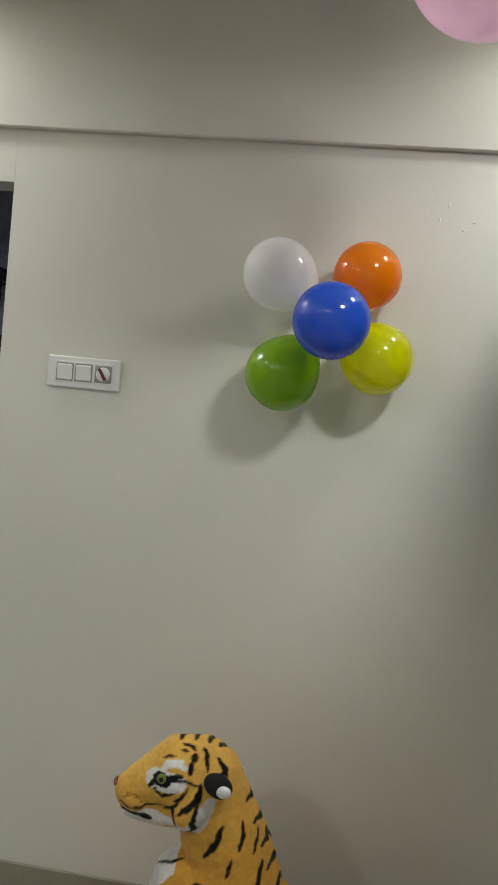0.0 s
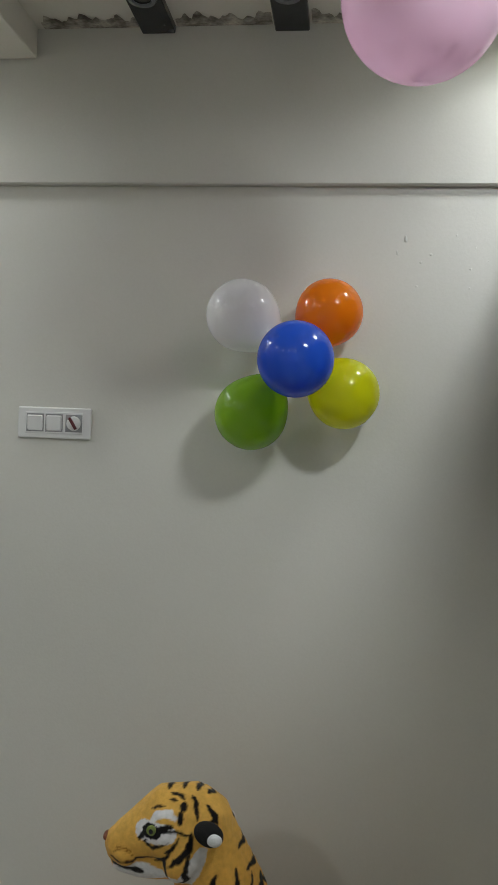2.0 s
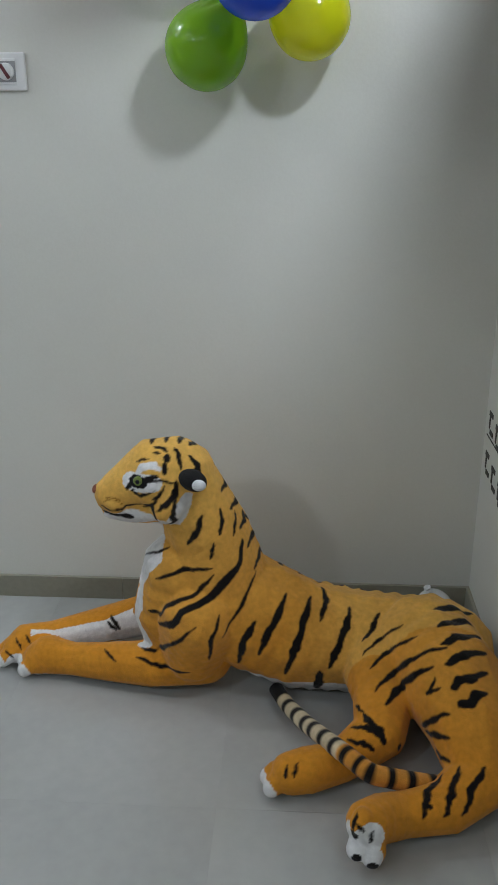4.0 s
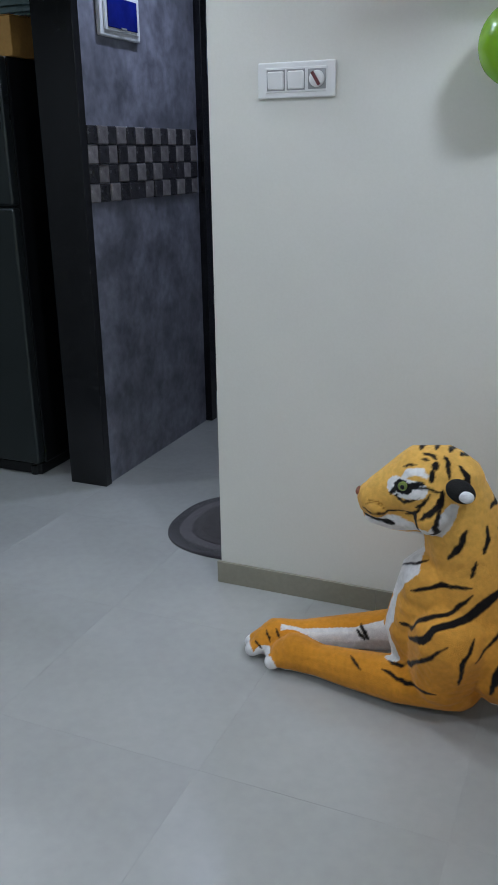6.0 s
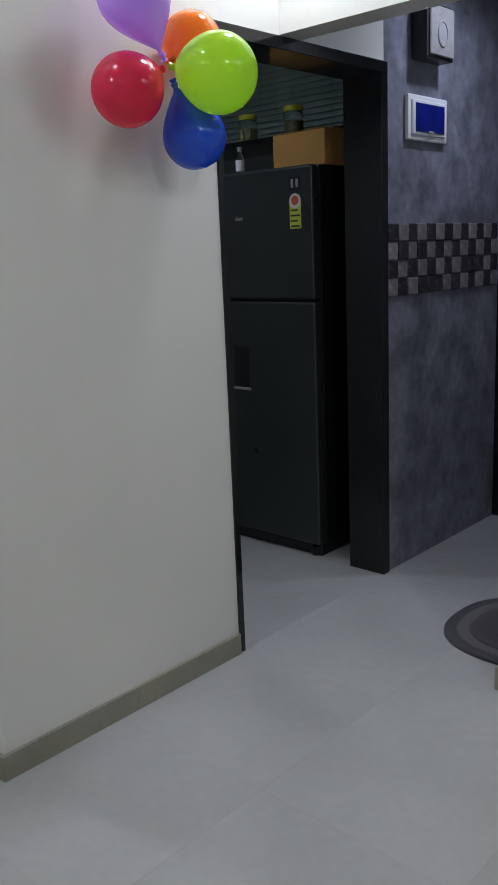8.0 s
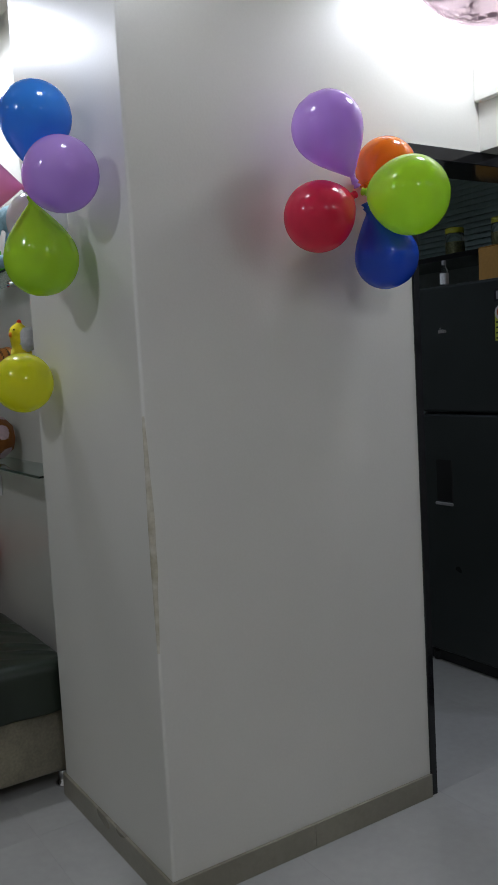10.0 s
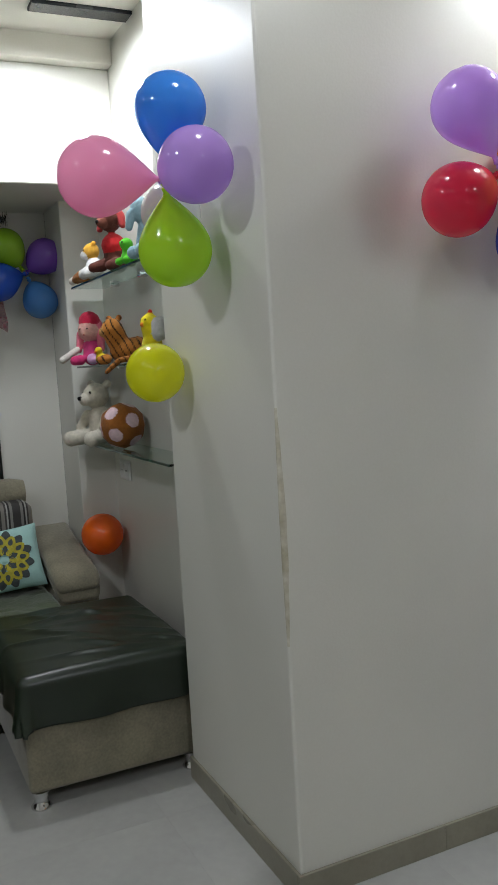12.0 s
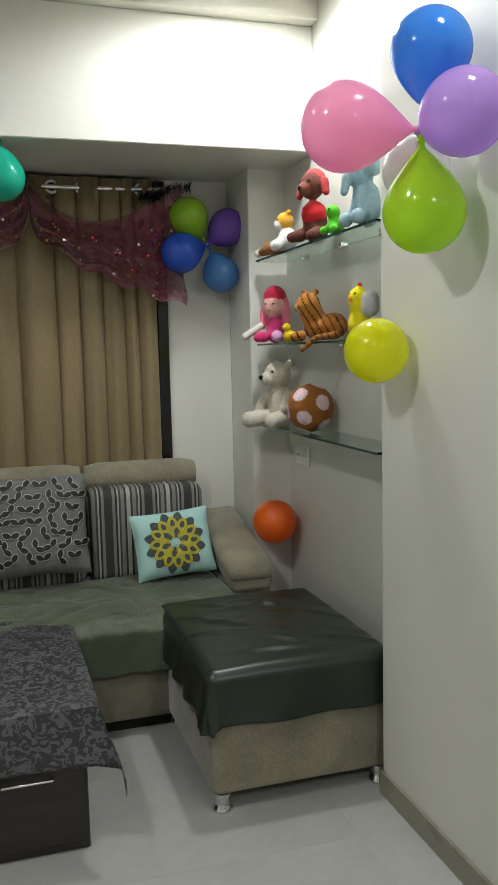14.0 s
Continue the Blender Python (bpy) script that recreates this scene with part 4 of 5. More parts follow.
    tm = finish(tube_bm(fine, [0.023 - 0.004 * i / n if i < n - 1 else 0.008 for i in range(n)], 14), "tail", FUR, True)
    tp = points_of(tm)
    dist = np.array([min(range(n), key=lambda i: (fine[i] - Vector(v)).length) for v in tp])
    cream = np.array(srgb(212, 196, 160))
    tr = np.where((dist < n * 0.45)[:, None], ORANGE * 0.95 + 0.02, cream)
    ring = (np.sin(dist * 1.32) > 0.25) | (dist > n - 9)
    tr[ring] = BLACK
    paint(tm, tr)
    tail = new("tail", tm)
    tail.parent = ob
    return ob


tiger()


def toy(name, label, place, rz, blobs, category="plush toy", voxel=0.005, size=1.0):
    """A small soft toy: rows of limbs with a colour each, in one skin."""
    limbs = [[tuple(c * size for c in k) for k in b[1]] for b in blobs]
    me = smooth_union(name, limbs, voxel)
    p = points_of(me)
    best, rgb = np.full(len(p), 1e9), np.zeros((len(p), 3))
    for (col, _), limb in zip(blobs, limbs):
        for a, b in zip(limb, limb[1:] or limb):
            if a == b:
                d = np.linalg.norm(p - np.array(a[:3]), axis=1) - a[3]
            else:
                d, u = seg_dist(p, a[:3], b[:3])
                d = d - (a[3] + (b[3] - a[3]) * u)
            hit = d < best
            best[hit], rgb[hit] = d[hit], srgb(*col)
    paint(me, rgb)
    me.materials.append(FUR)
    ob = new(name, me)
    ob.matrix_basis = pose(*place, 0, 0, rz)
    return tagged(ob, label, category, "toys on the glass shelves")

# ---- passage and kitchen ----
PLASTIC = mat("white_plastic", srgb(228, 228, 226), 0.3, 0.03, 8, 60, 0.0)
GREYP = mat("grey_plastic", srgb(150, 150, 150), 0.35, 0.06, 20, 80, 0)
CHROME = mat("chrome", (0.75, 0.75, 0.75), 0.12, 0.05, 40, 90, 0, 1.0)


def switch_plate():
    plate = thing("switch_plate", -0.776, YN, 1.553, "white plastic plate with two switches and a fan dial", "switch")
    part("plate", box_bm(-0.11, -0.011, -0.045, 0.11, -0.001, 0.045, 0.004, 2), PLASTIC, plate)
    part("surround", box_bm(-0.086, -0.0135, -0.031, 0.086, -0.0105, 0.031, 0.001), PLASTIC, plate)
    for x in (-0.056, 0.001):
        sw = part("switch", box_bm(x - 0.023, -0.018, -0.023, x + 0.023, -0.0125, 0.023, 0.003), PLASTIC, plate)
        sw.matrix_basis = pose(0, 0, 0, 4)
        part("gap", box_bm(x - 0.026, -0.0142, -0.026, x + 0.026, -0.0133, 0.026), GREYP, plate)
    part("dial_seat", box_bm(0.035, -0.0142, -0.025, 0.085, -0.0133, 0.025), GREYP, plate)
    dial = part("dial", lathe_bm([(0.021, 0), (0.02, 0.006), (0.017, 0.008), (0.001, 0.008)], 28, pose(0.06, -0.014, 0, 90)), PLASTIC, plate, smooth=True)
    part("pointer", box_bm(-0.004, -0.0075, -0.019, 0.004, 0, 0.019, 0.001), mat("dark_red_pointer", srgb(96, 40, 44), 0.4, 0.1, 30, 80, 0), dial).matrix_basis = pose(0.06, -0.022, 0, 0, -32, 0)


switch_plate()


def breaker_box():
    b = thing("breaker_box", XL - 0.006, 3.24, 1.90, "white breaker box with a dark blue window on the tiled wall", "breaker box")
    part("housing", box_bm(0, -0.155, -0.088, 0.02, 0.155, 0.088, 0.006, 2), PLASTIC, b)
    part("rim", box_bm(0.018, -0.132, -0.068, 0.028, 0.132, 0.068, 0.004), PLASTIC, b)
    part("cover", box_bm(0.027, -0.112, -0.055, 0.033, 0.112, 0.055, 0.002), mat("blue_clear_cover", srgb(26, 34, 120), 0.08, 0.15, 10, 50, 0), b, "dark blue see-through cover")
    part("catch", box_bm(0.032, -0.02, -0.058, 0.037, 0.02, -0.050, 0.001), GREYP, b)


def bell_box():
    b = thing("bell_box", XL - 0.006, 3.24, 2.215, "grey door-chime box with an oval emblem", "door chime")
    part("case", box_bm(0, -0.105, -0.095, 0.075, 0.105, 0.11, 0.006, 2), mat("dark_chime_case", srgb(40, 40, 44), 0.4, 0.1, 20, 80, 0), b)
    face = part("face", box_bm(0.0745, -0.09, -0.085, 0.083, 0.095, 0.10, 0.004), mat("grey_chime_face", srgb(150, 148, 145), 0.45, 0.08, 20, 80, 0), b)
    part("emblem", lathe_bm([(0.052, 0), (0.05, 0.004), (0.044, 0.005), (0.042, 0.002), (0.001, 0.002)], 26, pose(0.083, 0, 0, 0, 90) @ Matrix.Diagonal((1, 0.75, 1, 1))), GREYP, face, smooth=True)


breaker_box()
bell_box()
part("cable", tube_bm([(XL, 3.2, 2.32), (XL + 0.012, 3.2, 2.4), (XL + 0.01, 3.21, CEIL)], 0.006, 8), PLASTIC)
tagged(bpy.data.objects["cable"], "thin white cable running up to the ceiling", "cable")


def fridge():
    f = thing("fridge", -2.51, 2.9, 0, "dark grey two-door fridge with an energy label", "fridge")
    STEEL = mat("dark_brushed_steel", srgb(66, 71, 70), 0.3, 0.06, 3, 220, 0.0, 0.6)
    SIDE = mat("black_fridge_side", srgb(16, 17, 18), 0.4, 0.1, 10, 120, 0.05)
    part("cabinet", box_bm(-0.30, 0.055, 0.05, 0.30, 0.66, 1.745, 0.008, 2), SIDE, f)
    up = part("freezer_door", box_bm(-0.30, 0, 1.183, 0.30, 0.052, 1.745, 0.012, 3), STEEL, f)
    lo = part("fridge_door", box_bm(-0.30, 0, 0.06, 0.30, 0.052, 1.172, 0.012, 3), STEEL, f)
    part("plinth", box_bm(-0.29, 0.03, 0.0, 0.29, 0.6, 0.052, 0.004), SIDE, f)
    for x in (-0.25, 0.25):
        part("foot", lathe_bm([(0.022, 0), (0.022, 0.04), (0.012, 0.045)], 14, pose(x, 0.04, 0)), SIDE, f)
    part("emblem", box_bm(-0.145, -0.003, 1.535, -0.095, 0.001, 1.55, 0.001), CHROME, up)
    for k in range(3):
        part("magnet", ball_bm(-0.13 + 0.012 * k, -0.002, 1.555 - 0.007 * k, 0.005, 0.003, 0.005, u=10, v=6), CHROME, up)
    part("water_bay", box_bm(-0.19, -0.002, 0.77, -0.085, 0.012, 0.97, 0.006), SIDE, lo)
    part("bay_lip", box_bm(-0.19, -0.012, 0.757, -0.085, 0.0, 0.77, 0.003), GREYP, lo)
    lab = part("energy_label", box_bm(0.179, -0.0018, 1.485, 0.241, -0.0002, 1.60, 0.0004), mat("yellow_green_label", srgb(196, 200, 70), 0.5, 0.06, 20, 90, 0), up, "yellow-green energy label")
    part("label_arch", lathe_bm([(0.031, 0), (0.031, 0.0016)], 26, pose(0.21, -0.0003, 1.6, 90)), mat("label_white", srgb(214, 210, 205), 0.5, 0.05, 20, 90, 0), lab)
    part("label_gauge", lathe_bm([(0.02, 0), (0.02, 0.0022)], 20, pose(0.21, -0.0004, 1.602, 90)), mat("label_red", srgb(190, 90, 50), 0.5, 0.05, 20, 90, 0), lab)
    dark = mat("label_ink", srgb(40, 46, 30), 0.5, 0.05, 20, 90, 0)
    for k in range(4):
        part("print_bar", box_bm(0.185, -0.0026, 1.492 + 0.022 * k, 0.235 - 0.01 * (k % 2), -0.0017, 1.499 + 0.022 * k), dark, lab)
    tag = part("dark_tag", box_bm(0.178, -0.0018, 1.645, 0.242, -0.0002, 1.70, 0.0004), mat("dark_label", srgb(24, 22, 30), 0.4, 0.1, 20, 90, 0), up)
    for k in range(2):
        part("print_bar", box_bm(0.19 + 0.026 * k, -0.0026, 1.655, 0.203 + 0.026 * k, -0.0017, 1.69), GREYP, tag)


fridge()


def carton():
    c = thing("carton", -2.345, 2.985, 1.745, "brown cardboard carton on top of the fridge", "carton", rz=-5)
    CARD = mat("cardboard", srgb(178, 134, 62), 0.8, 0.1, 5, 70, 0.15)
    part("box", box_bm(-0.155, 0, 0, 0.155, 0.22, 0.145, 0.003), CARD, c)
    part("flap", box_bm(-0.155, -0.001, 0.146, 0.155, 0.108, 0.149, 0.001), CARD, c)
    part("flap", box_bm(-0.155, 0.112, 0.146, 0.155, 0.221, 0.149, 0.001), CARD, c)
    part("tape", box_bm(-0.156, 0.085, 0.149, 0.156, 0.135, 0.1502), mat("brown_tape", srgb(140, 96, 48), 0.3, 0.1, 20, 60, 0), c)


carton()


def bottle(x, y, z):
    b = thing("bottle", x, y, z, "small clear plastic bottle with a white label", "bottle")
    part("body", lathe_bm([(0.018, 0), (0.02, 0.004), (0.02, 0.07), (0.009, 0.09), (0.009, 0.1)], 20), glassy("clear_plastic", (0.85, 0.9, 0.92), 0.08), b, smooth=True)
    part("wrapper", lathe_bm([(0.0205, 0.012), (0.0205, 0.06)], 20, cap=False), PLASTIC, b, smooth=True)
    part("cap", lathe_bm([(0.0105, 0.098), (0.0105, 0.115), (0.009, 0.117)], 16), GREYP, b)


bottle(-2.675, 2.97, 1.745)
setting("kitchen_loft", box_bm(-3.6, 3.2, 1.9, XL - 0.18, 3.6, 1.925, 0.003), GRANITE, "dark stone loft shelf above the fridge", "shelf")


def jar(x, y, z):
    j = thing("jar", x, y, z, "glass storage jar with a yellow lid", "jar", "jars on the loft shelf")
    part("glass", lathe_bm([(0.044, 0), (0.048, 0.006), (0.048, 0.10), (0.04, 0.115)], 24), glassy("jar_glass", (0.86, 0.93, 0.88), 0.05), j, smooth=True)
    part("contents", lathe_bm([(0.04, 0.006), (0.043, 0.01), (0.043, 0.07)], 20), mat("pale_grain", srgb(170, 165, 120), 0.8, 0.3, 120, 300, 0.4), j, smooth=True)
    part("lid", lathe_bm([(0.045, 0.112), (0.046, 0.114), (0.046, 0.135), (0.043, 0.138)], 24), mat("yellow_lid", srgb(190, 190, 40), 0.4, 0.1, 30, 80, 0), j, "yellow screw lid", True)


jar(-2.62, 3.3, 1.925)
jar(-2.93, 3.32, 1.925)
blind = tagged(new("louvre_window"), "grey-green louvred kitchen window", "window", "", "structure")
LOUV = mat("frosted_louvre", srgb(168, 188, 184), 0.3, 0.1, 6, 60, 0.05)
for k in range(16):
    part("louvre", box_bm(-3.5, -0.03, -0.002, -2.1, 0.03, 0.002), LOUV, blind).matrix_basis = pose(0, 3.585, 2.0 + 0.03 * k, 62)
tube = thing("tube_light", -2.62, 2.55, 2.56, "short white tube light, lit, on the kitchen ceiling", "lamp")
part("tube", tube_bm([(-0.3, 0, 0), (0.3, 0, 0)], 0.013, 12), glow("tube_glow", (0.9, 0.96, 1.0), 3.0), tube)
part("fitting", box_bm(-0.32, -0.02, 0.012, 0.32, 0.02, 0.232, 0.004), PLASTIC, tube)


def mat_rug():
    rug = thing("door_mat", -1.11, 2.74, 0.0, "dark maroon rounded door mat with grey border rings", "mat")
    rings = ((1.0, 0.011, srgb(40, 34, 40)), (0.86, 0.0135, srgb(92, 86, 90)), (0.72, 0.016, srgb(48, 38, 42)), (0.6, 0.018, srgb(34, 20, 24)))
    for k, (s, h, col) in enumerate(rings):
        n = 56
        bm = bmesh.new()
        def ring(scale, z):
            out = []
            for i in range(n):
                a = 2 * math.pi * i / n
                ca, sa = math.cos(a), math.sin(a)
                out.append(bm.verts.new((0.31 * scale * math.copysign(abs(ca) ** 0.8, ca), 0.29 * scale * math.copysign(abs(sa) ** 0.8, sa), z)))
            return out
        lo, mid, hi = ring(s, 0.0 if k == 0 else h - 0.004), ring(s, h - 0.002), ring(s - 0.015, h)
        for a, b in ((lo, mid), (mid, hi)):
            for i in range(n):
                bm.faces.new((a[i], a[(i + 1) % n], b[(i + 1) % n], b[i]))
        bm.faces.new(hi)
        part("border" if k < 3 else "middle", bm, mat("mat_pile", col, 0.95, 0.2, 60, 400, 0.8, sheen=0.3), rug)


mat_rug()

# ---- sitting corner ----
SUEDE = mat("grey_brown_suede", srgb(130, 124, 104), 0.9, 0.2, 6, 110, 0.15, sheen=0.3)
SATIN = mat("dark_green_satin", srgb(27, 38, 25), 0.35, 0.14, 5, 240, 0.05, spec=0.6)
SEATCOVER = mat("olive_seat_cover", srgb(74, 84, 60), 0.5, 0.2, 5, 70, 0.25, sheen=0.3)
BROWN = mat("dark_brown_laminate", srgb(44, 36, 34), 0.4, 0.25, 4, 60, 0.05, stretch=(1, 1, 6))
DARKBASE = mat("black_base", srgb(22, 20, 18), 0.8, 0.1, 10, 80, 0)


def ottoman():
    o = thing("ottoman", -3.08, 0.78, 0, "suede ottoman under a dark green satin throw", "ottoman")
    part("base", box_bm(-0.375, -0.30, 0.058, 0.375, 0.30, 0.43, 0.02, 3), SUEDE, o, "grey-brown suede base", True)
    for x in (-0.33, 0.345):
        for y in (-0.262, 0.278):
            part("leg", lathe_bm([(0.034, 0), (0.035, 0.006), (0.027, 0.016), (0.022, 0.035), (0.028, 0.052), (0.03, 0.059)], 20, pose(x, y, 0)), CHROME, o, "chrome leg", True)

    creases = [(random.Random(k).uniform(-0.3, 0.3), random.Random(k + 50).uniform(-0.24, 0.24), random.Random(k + 90).uniform(0.7, 1.5), random.Random(k + 130).uniform(0.06, 0.16)) for k in range(16)]

    def drape(u, v):
        x, y = (u - 0.5) * 1.10, (v - 0.5) * 0.96
        r, hx, hy = 0.04, 0.352, 0.277
        ox, oy = max(0, abs(x) - hx), max(0, abs(y) - hy)
        sx, sy = math.copysign(1, x), math.copysign(1, y)
        px, py = max(-hx, min(hx, x)), max(-hy, min(hy, y))
        over = math.hypot(ox, oy) if min(ox, oy) < 0.07 else max(ox, oy) + 0.02
        ang = min(math.pi / 2, over / r)
        out, z = r * math.sin(ang), 0.462 - r * (1 - math.cos(ang)) - max(0, over - r * math.pi / 2)
        flat = 1 - ang / (math.pi / 2)
        z += flat * (0.022 * math.cos(px / hx * 1.3) * math.cos(py / hy * 1.3) + 0.004 * noise.noise(Vector((x * 5, y * 5, 3))))
        for cx, cy, a, reach in creases:
            dx, dy = x - cx, y - cy
            along, across = dx * math.cos(a) + dy * math.sin(a), -dx * math.sin(a) + dy * math.cos(a)
            z += flat * 0.009 * math.exp(-(along / reach) ** 2 - (across / 0.016) ** 2)
        hang = max(0, over - 0.06)
        fold = 0.010 * math.sin(21 * (x - y) + 3 * math.sin(5 * x)) + 0.008 * noise.noise(Vector((x * 9, y * 9, 9)))
        out += fold * min(1, hang * 6) + (0.10 * hang if ox and oy else 0.02 * hang)
        if oy and sy > 0:
            out = min(out, 0.03)
        k = math.hypot(ox, oy) or 1
        return (px + sx * out * ox / k, py + sy * out * oy / k, max(0.2, z + 0.006 * math.sin(9 * x + 7 * y) * min(1, hang * 5)))

    throw = part("throw", grid_bm(130, 110, drape), SATIN, None, "", True)
    throw.matrix_basis = pose(-3.08, 0.78, 0)
    throw.modifiers.new("thickness", "SOLIDIFY").thickness = 0.004
    tagged(throw, "shiny dark green satin throw over the ottoman", "throw")


ottoman()


def sofa():
    s = thing("sofa", -3.76, 0, 0, "grey-brown suede sofa with an olive seat cover", "sofa")
    part("base", box_bm(-0.40, -1.9, 0.05, 0.41, 0.80, 0.30, 0.02, 2), SUEDE, s, smooth=True)
    part("plinth", box_bm(-0.36, -1.85, 0, 0.36, 0.80, 0.06), DARKBASE, s)
    part("seat", box_bm(-0.30, -1.9, 0.28, 0.43, 0.80, 0.45, 0.045, 4), SEATCOVER, s, "olive seat", True)

    def cover(u, v):
        x, y = -0.16 + 0.78 * u, -1.9 + 2.69 * v
        k = max(0, x - 0.40)
        z = 0.457 - (k * 0.9 if k else 0) + 0.014 * noise.noise(Vector((x * 6, y * 3.2, 2))) - 0.035 * max(0, 0.22 - abs(noise.noise(Vector((x * 5 + y * 4, y * 7 - x * 3, 8)))))
        return (min(x, 0.452) + 0.008 * math.sin(y * 14) * (1 if k else 0), y, z)

    c = part("seat_cover", grid_bm(70, 240, cover), SEATCOVER, s, "creased olive cover", True)
    c.modifiers.new("thickness", "SOLIDIFY").thickness = 0.004
    part("back_frame", box_bm(-0.43, -1.9, 0.2, -0.26, 0.80, 0.82, 0.03, 3), SUEDE, s, smooth=True)
    STRIPE = bpy.data.materials.new("striped_fabric")
    STRIPE.use_nodes = True
    nt = STRIPE.node_tree
    tc, sp, m1, ramp = nt.nodes.new("ShaderNodeTexCoord"), nt.nodes.new("ShaderNodeSeparateXYZ"), nt.nodes.new("ShaderNodeMath"), nt.nodes.new("ShaderNodeValToRGB")
    nt.links.new(tc.outputs["Object"], sp.inputs[0])
    m1.operation = "PINGPONG"
    m1.inputs[1].default_value = 0.088
    nt.links.new(sp.outputs["Y"], m1.inputs[0])
    m2 = nt.nodes.new("ShaderNodeMath")
    m2.operation = "DIVIDE"
    m2.inputs[1].default_value = 0.088
    nt.links.new(m1.outputs[0], m2.inputs[0])
    nt.links.new(m2.outputs[0], ramp.inputs["Fac"])
    ramp.color_ramp.interpolation = "CONSTANT"
    el = ramp.color_ramp.elements
    el[0].color, el[1].color = (*srgb(50, 48, 46), 1), (*srgb(118, 116, 110), 1)
    el[1].position = 0.2
    for pos, col in ((0.34, (30, 28, 28)), (0.44, (150, 150, 144)), (0.52, (60, 56, 54)), (0.62, (122, 118, 110)), (0.8, (44, 40, 40)), (0.9, (160, 158, 150))):
        e = el.new(pos)
        e.color = (*srgb(*col), 1)
    nt.links.new(ramp.outputs["Color"], nt.nodes["Principled BSDF"].inputs["Base Color"])
    nt.nodes["Principled BSDF"].inputs["Roughness"].default_value = 0.7
    for y0 in (0.265, -0.255, -0.775, -1.295, -1.815):
        part("back_cushion", box_bm(-0.30, y0 + 0.006, 0.44, -0.14, y0 + 0.512, 0.85, 0.045, 4), STRIPE, s, "striped back cushion", True)
        part("head_roll", tube_bm([(-0.31, y0 + 0.008 + 0.5 * k / 8, 0.878) for k in range(9)], [0.055] + [0.068] * 7 + [0.055], 20), SUEDE, s, "rolled suede headrest", True)
    # padded arm that slopes to the front
    part("arm_base", box_bm(-0.40, 0.805, 0.05, 0.16, 0.985, 0.46, 0.02, 3), SUEDE, s, smooth=True)
    for lift, grow in ((0.0, 0.0), (0.055, 0.008)):
        pad = box_bm(-0.40, 0.80 - grow, 0.44 + lift, 0.175 + grow, 0.992, 0.515 + lift, 0.032, 4)
        for v in pad.verts:
            k = max(0.0, min(1.0, (0.17 - v.co.x) / 0.45))
            v.co.z += 0.115 * k ** 0.8 - 0.03 * max(0.0, (v.co.x - 0.05) / 0.13) ** 2 + 0.012 * math.sin((v.co.y - 0.8) / 0.2 * math.pi) * (v.co.z > 0.5 + lift)
        part("arm_pad", pad, SUEDE, s, "padded suede arm", True)


sofa()


def pillow_bm(w, h, t, n=26):
    bm = bmesh.new()
    for side in (1, -1):
        def f(u, v):
            a, b = 2 * u - 1, 2 * v - 1
            fat = (max(0, 1 - a ** 4) * max(0, 1 - b ** 4)) ** 0.6
            pinch = 1 - 0.05 * (1 - abs(a) ** 2) * abs(b) ** 3
            return (a * w / 2 * (1 - 0.05 * (1 - b * b) * abs(a) ** 3 * 1), side * t / 2 * fat + 0.004 * noise.noise(Vector((a * 3, b * 3, side))), b * h / 2 * pinch)
        grid_bm(n, n, f, bm)
    bmesh.ops.remove_doubles(bm, verts=bm.verts, dist=0.003)
    return bm


# turquoise cushion with a flower of rings
TURQ = mat("turquoise_cloth", srgb(168, 206, 200), 0.8, 0.06, 9, 160, 0.15)
cush = thing("flower_cushion", -3.72, 0.652, 0.595, "turquoise cushion with a yellow-green flower pattern on the sofa", "cushion")
cush.matrix_basis = pose(-3.80, 0.61, 0.612) @ Euler((0, radians(-18), 0)).to_matrix().to_4x4() @ pose(0, 0, 0, 0, 0, 90) @ pose(0, 0, 0, 0, -4, 0)
body = part("cover", pillow_bm(0.345, 0.285, 0.10), TURQ, cush, smooth=True)
YEL, GRY = mat("yellow_petal", srgb(178, 168, 50), 0.8, 0.15, 40, 150, 0.1), mat("grey_petal", srgb(66, 74, 74), 0.8, 0.15, 40, 150, 0.1)


def on_pillow(x, z, lift):
    a, b = x / 0.1725, z / 0.1425
    fat = (max(0, 1 - a ** 4) * max(0, 1 - b ** 4)) ** 0.6
    return Vector((x, -0.05 * fat - lift, z))


def petal(r, ang, length, width, material, lift, name):
    bm = bmesh.new()
    ca, sa = math.cos(ang), math.sin(ang)
    ring = []
    for i in range(18):
        a = 2 * math.pi * i / 18
        px, pz = r + length * math.cos(a), width * math.sin(a) * (1 - 0.3 * math.cos(a))
        ring.append(bm.verts.new(on_pillow(px * ca - pz * sa, px * sa + pz * ca, lift)))
    mid = bm.verts.new(on_pillow(r * ca, r * sa, lift))
    for i in range(18):
        bm.faces.new((mid, ring[i], ring[(i + 1) % 18]))
    part(name, bm, material, cush)


for k in range(12):
    a = 2 * math.pi * k / 12
    petal(0.106, a + 0.26, 0.026, 0.021, GRY, 0.0035, "outer_petal")
    petal(0.082, a, 0.030, 0.023, YEL, 0.005, "petal")
    petal(0.082, a, 0.015, 0.010, GRY, 0.0065, "petal_eye")
    petal(0.042, a + 0.26, 0.021, 0.012, YEL if k % 2 else GRY, 0.0055, "inner_petal")
petal(0.0, 0, 0.010, 0.010, TURQ, 0.008, "flower_heart")

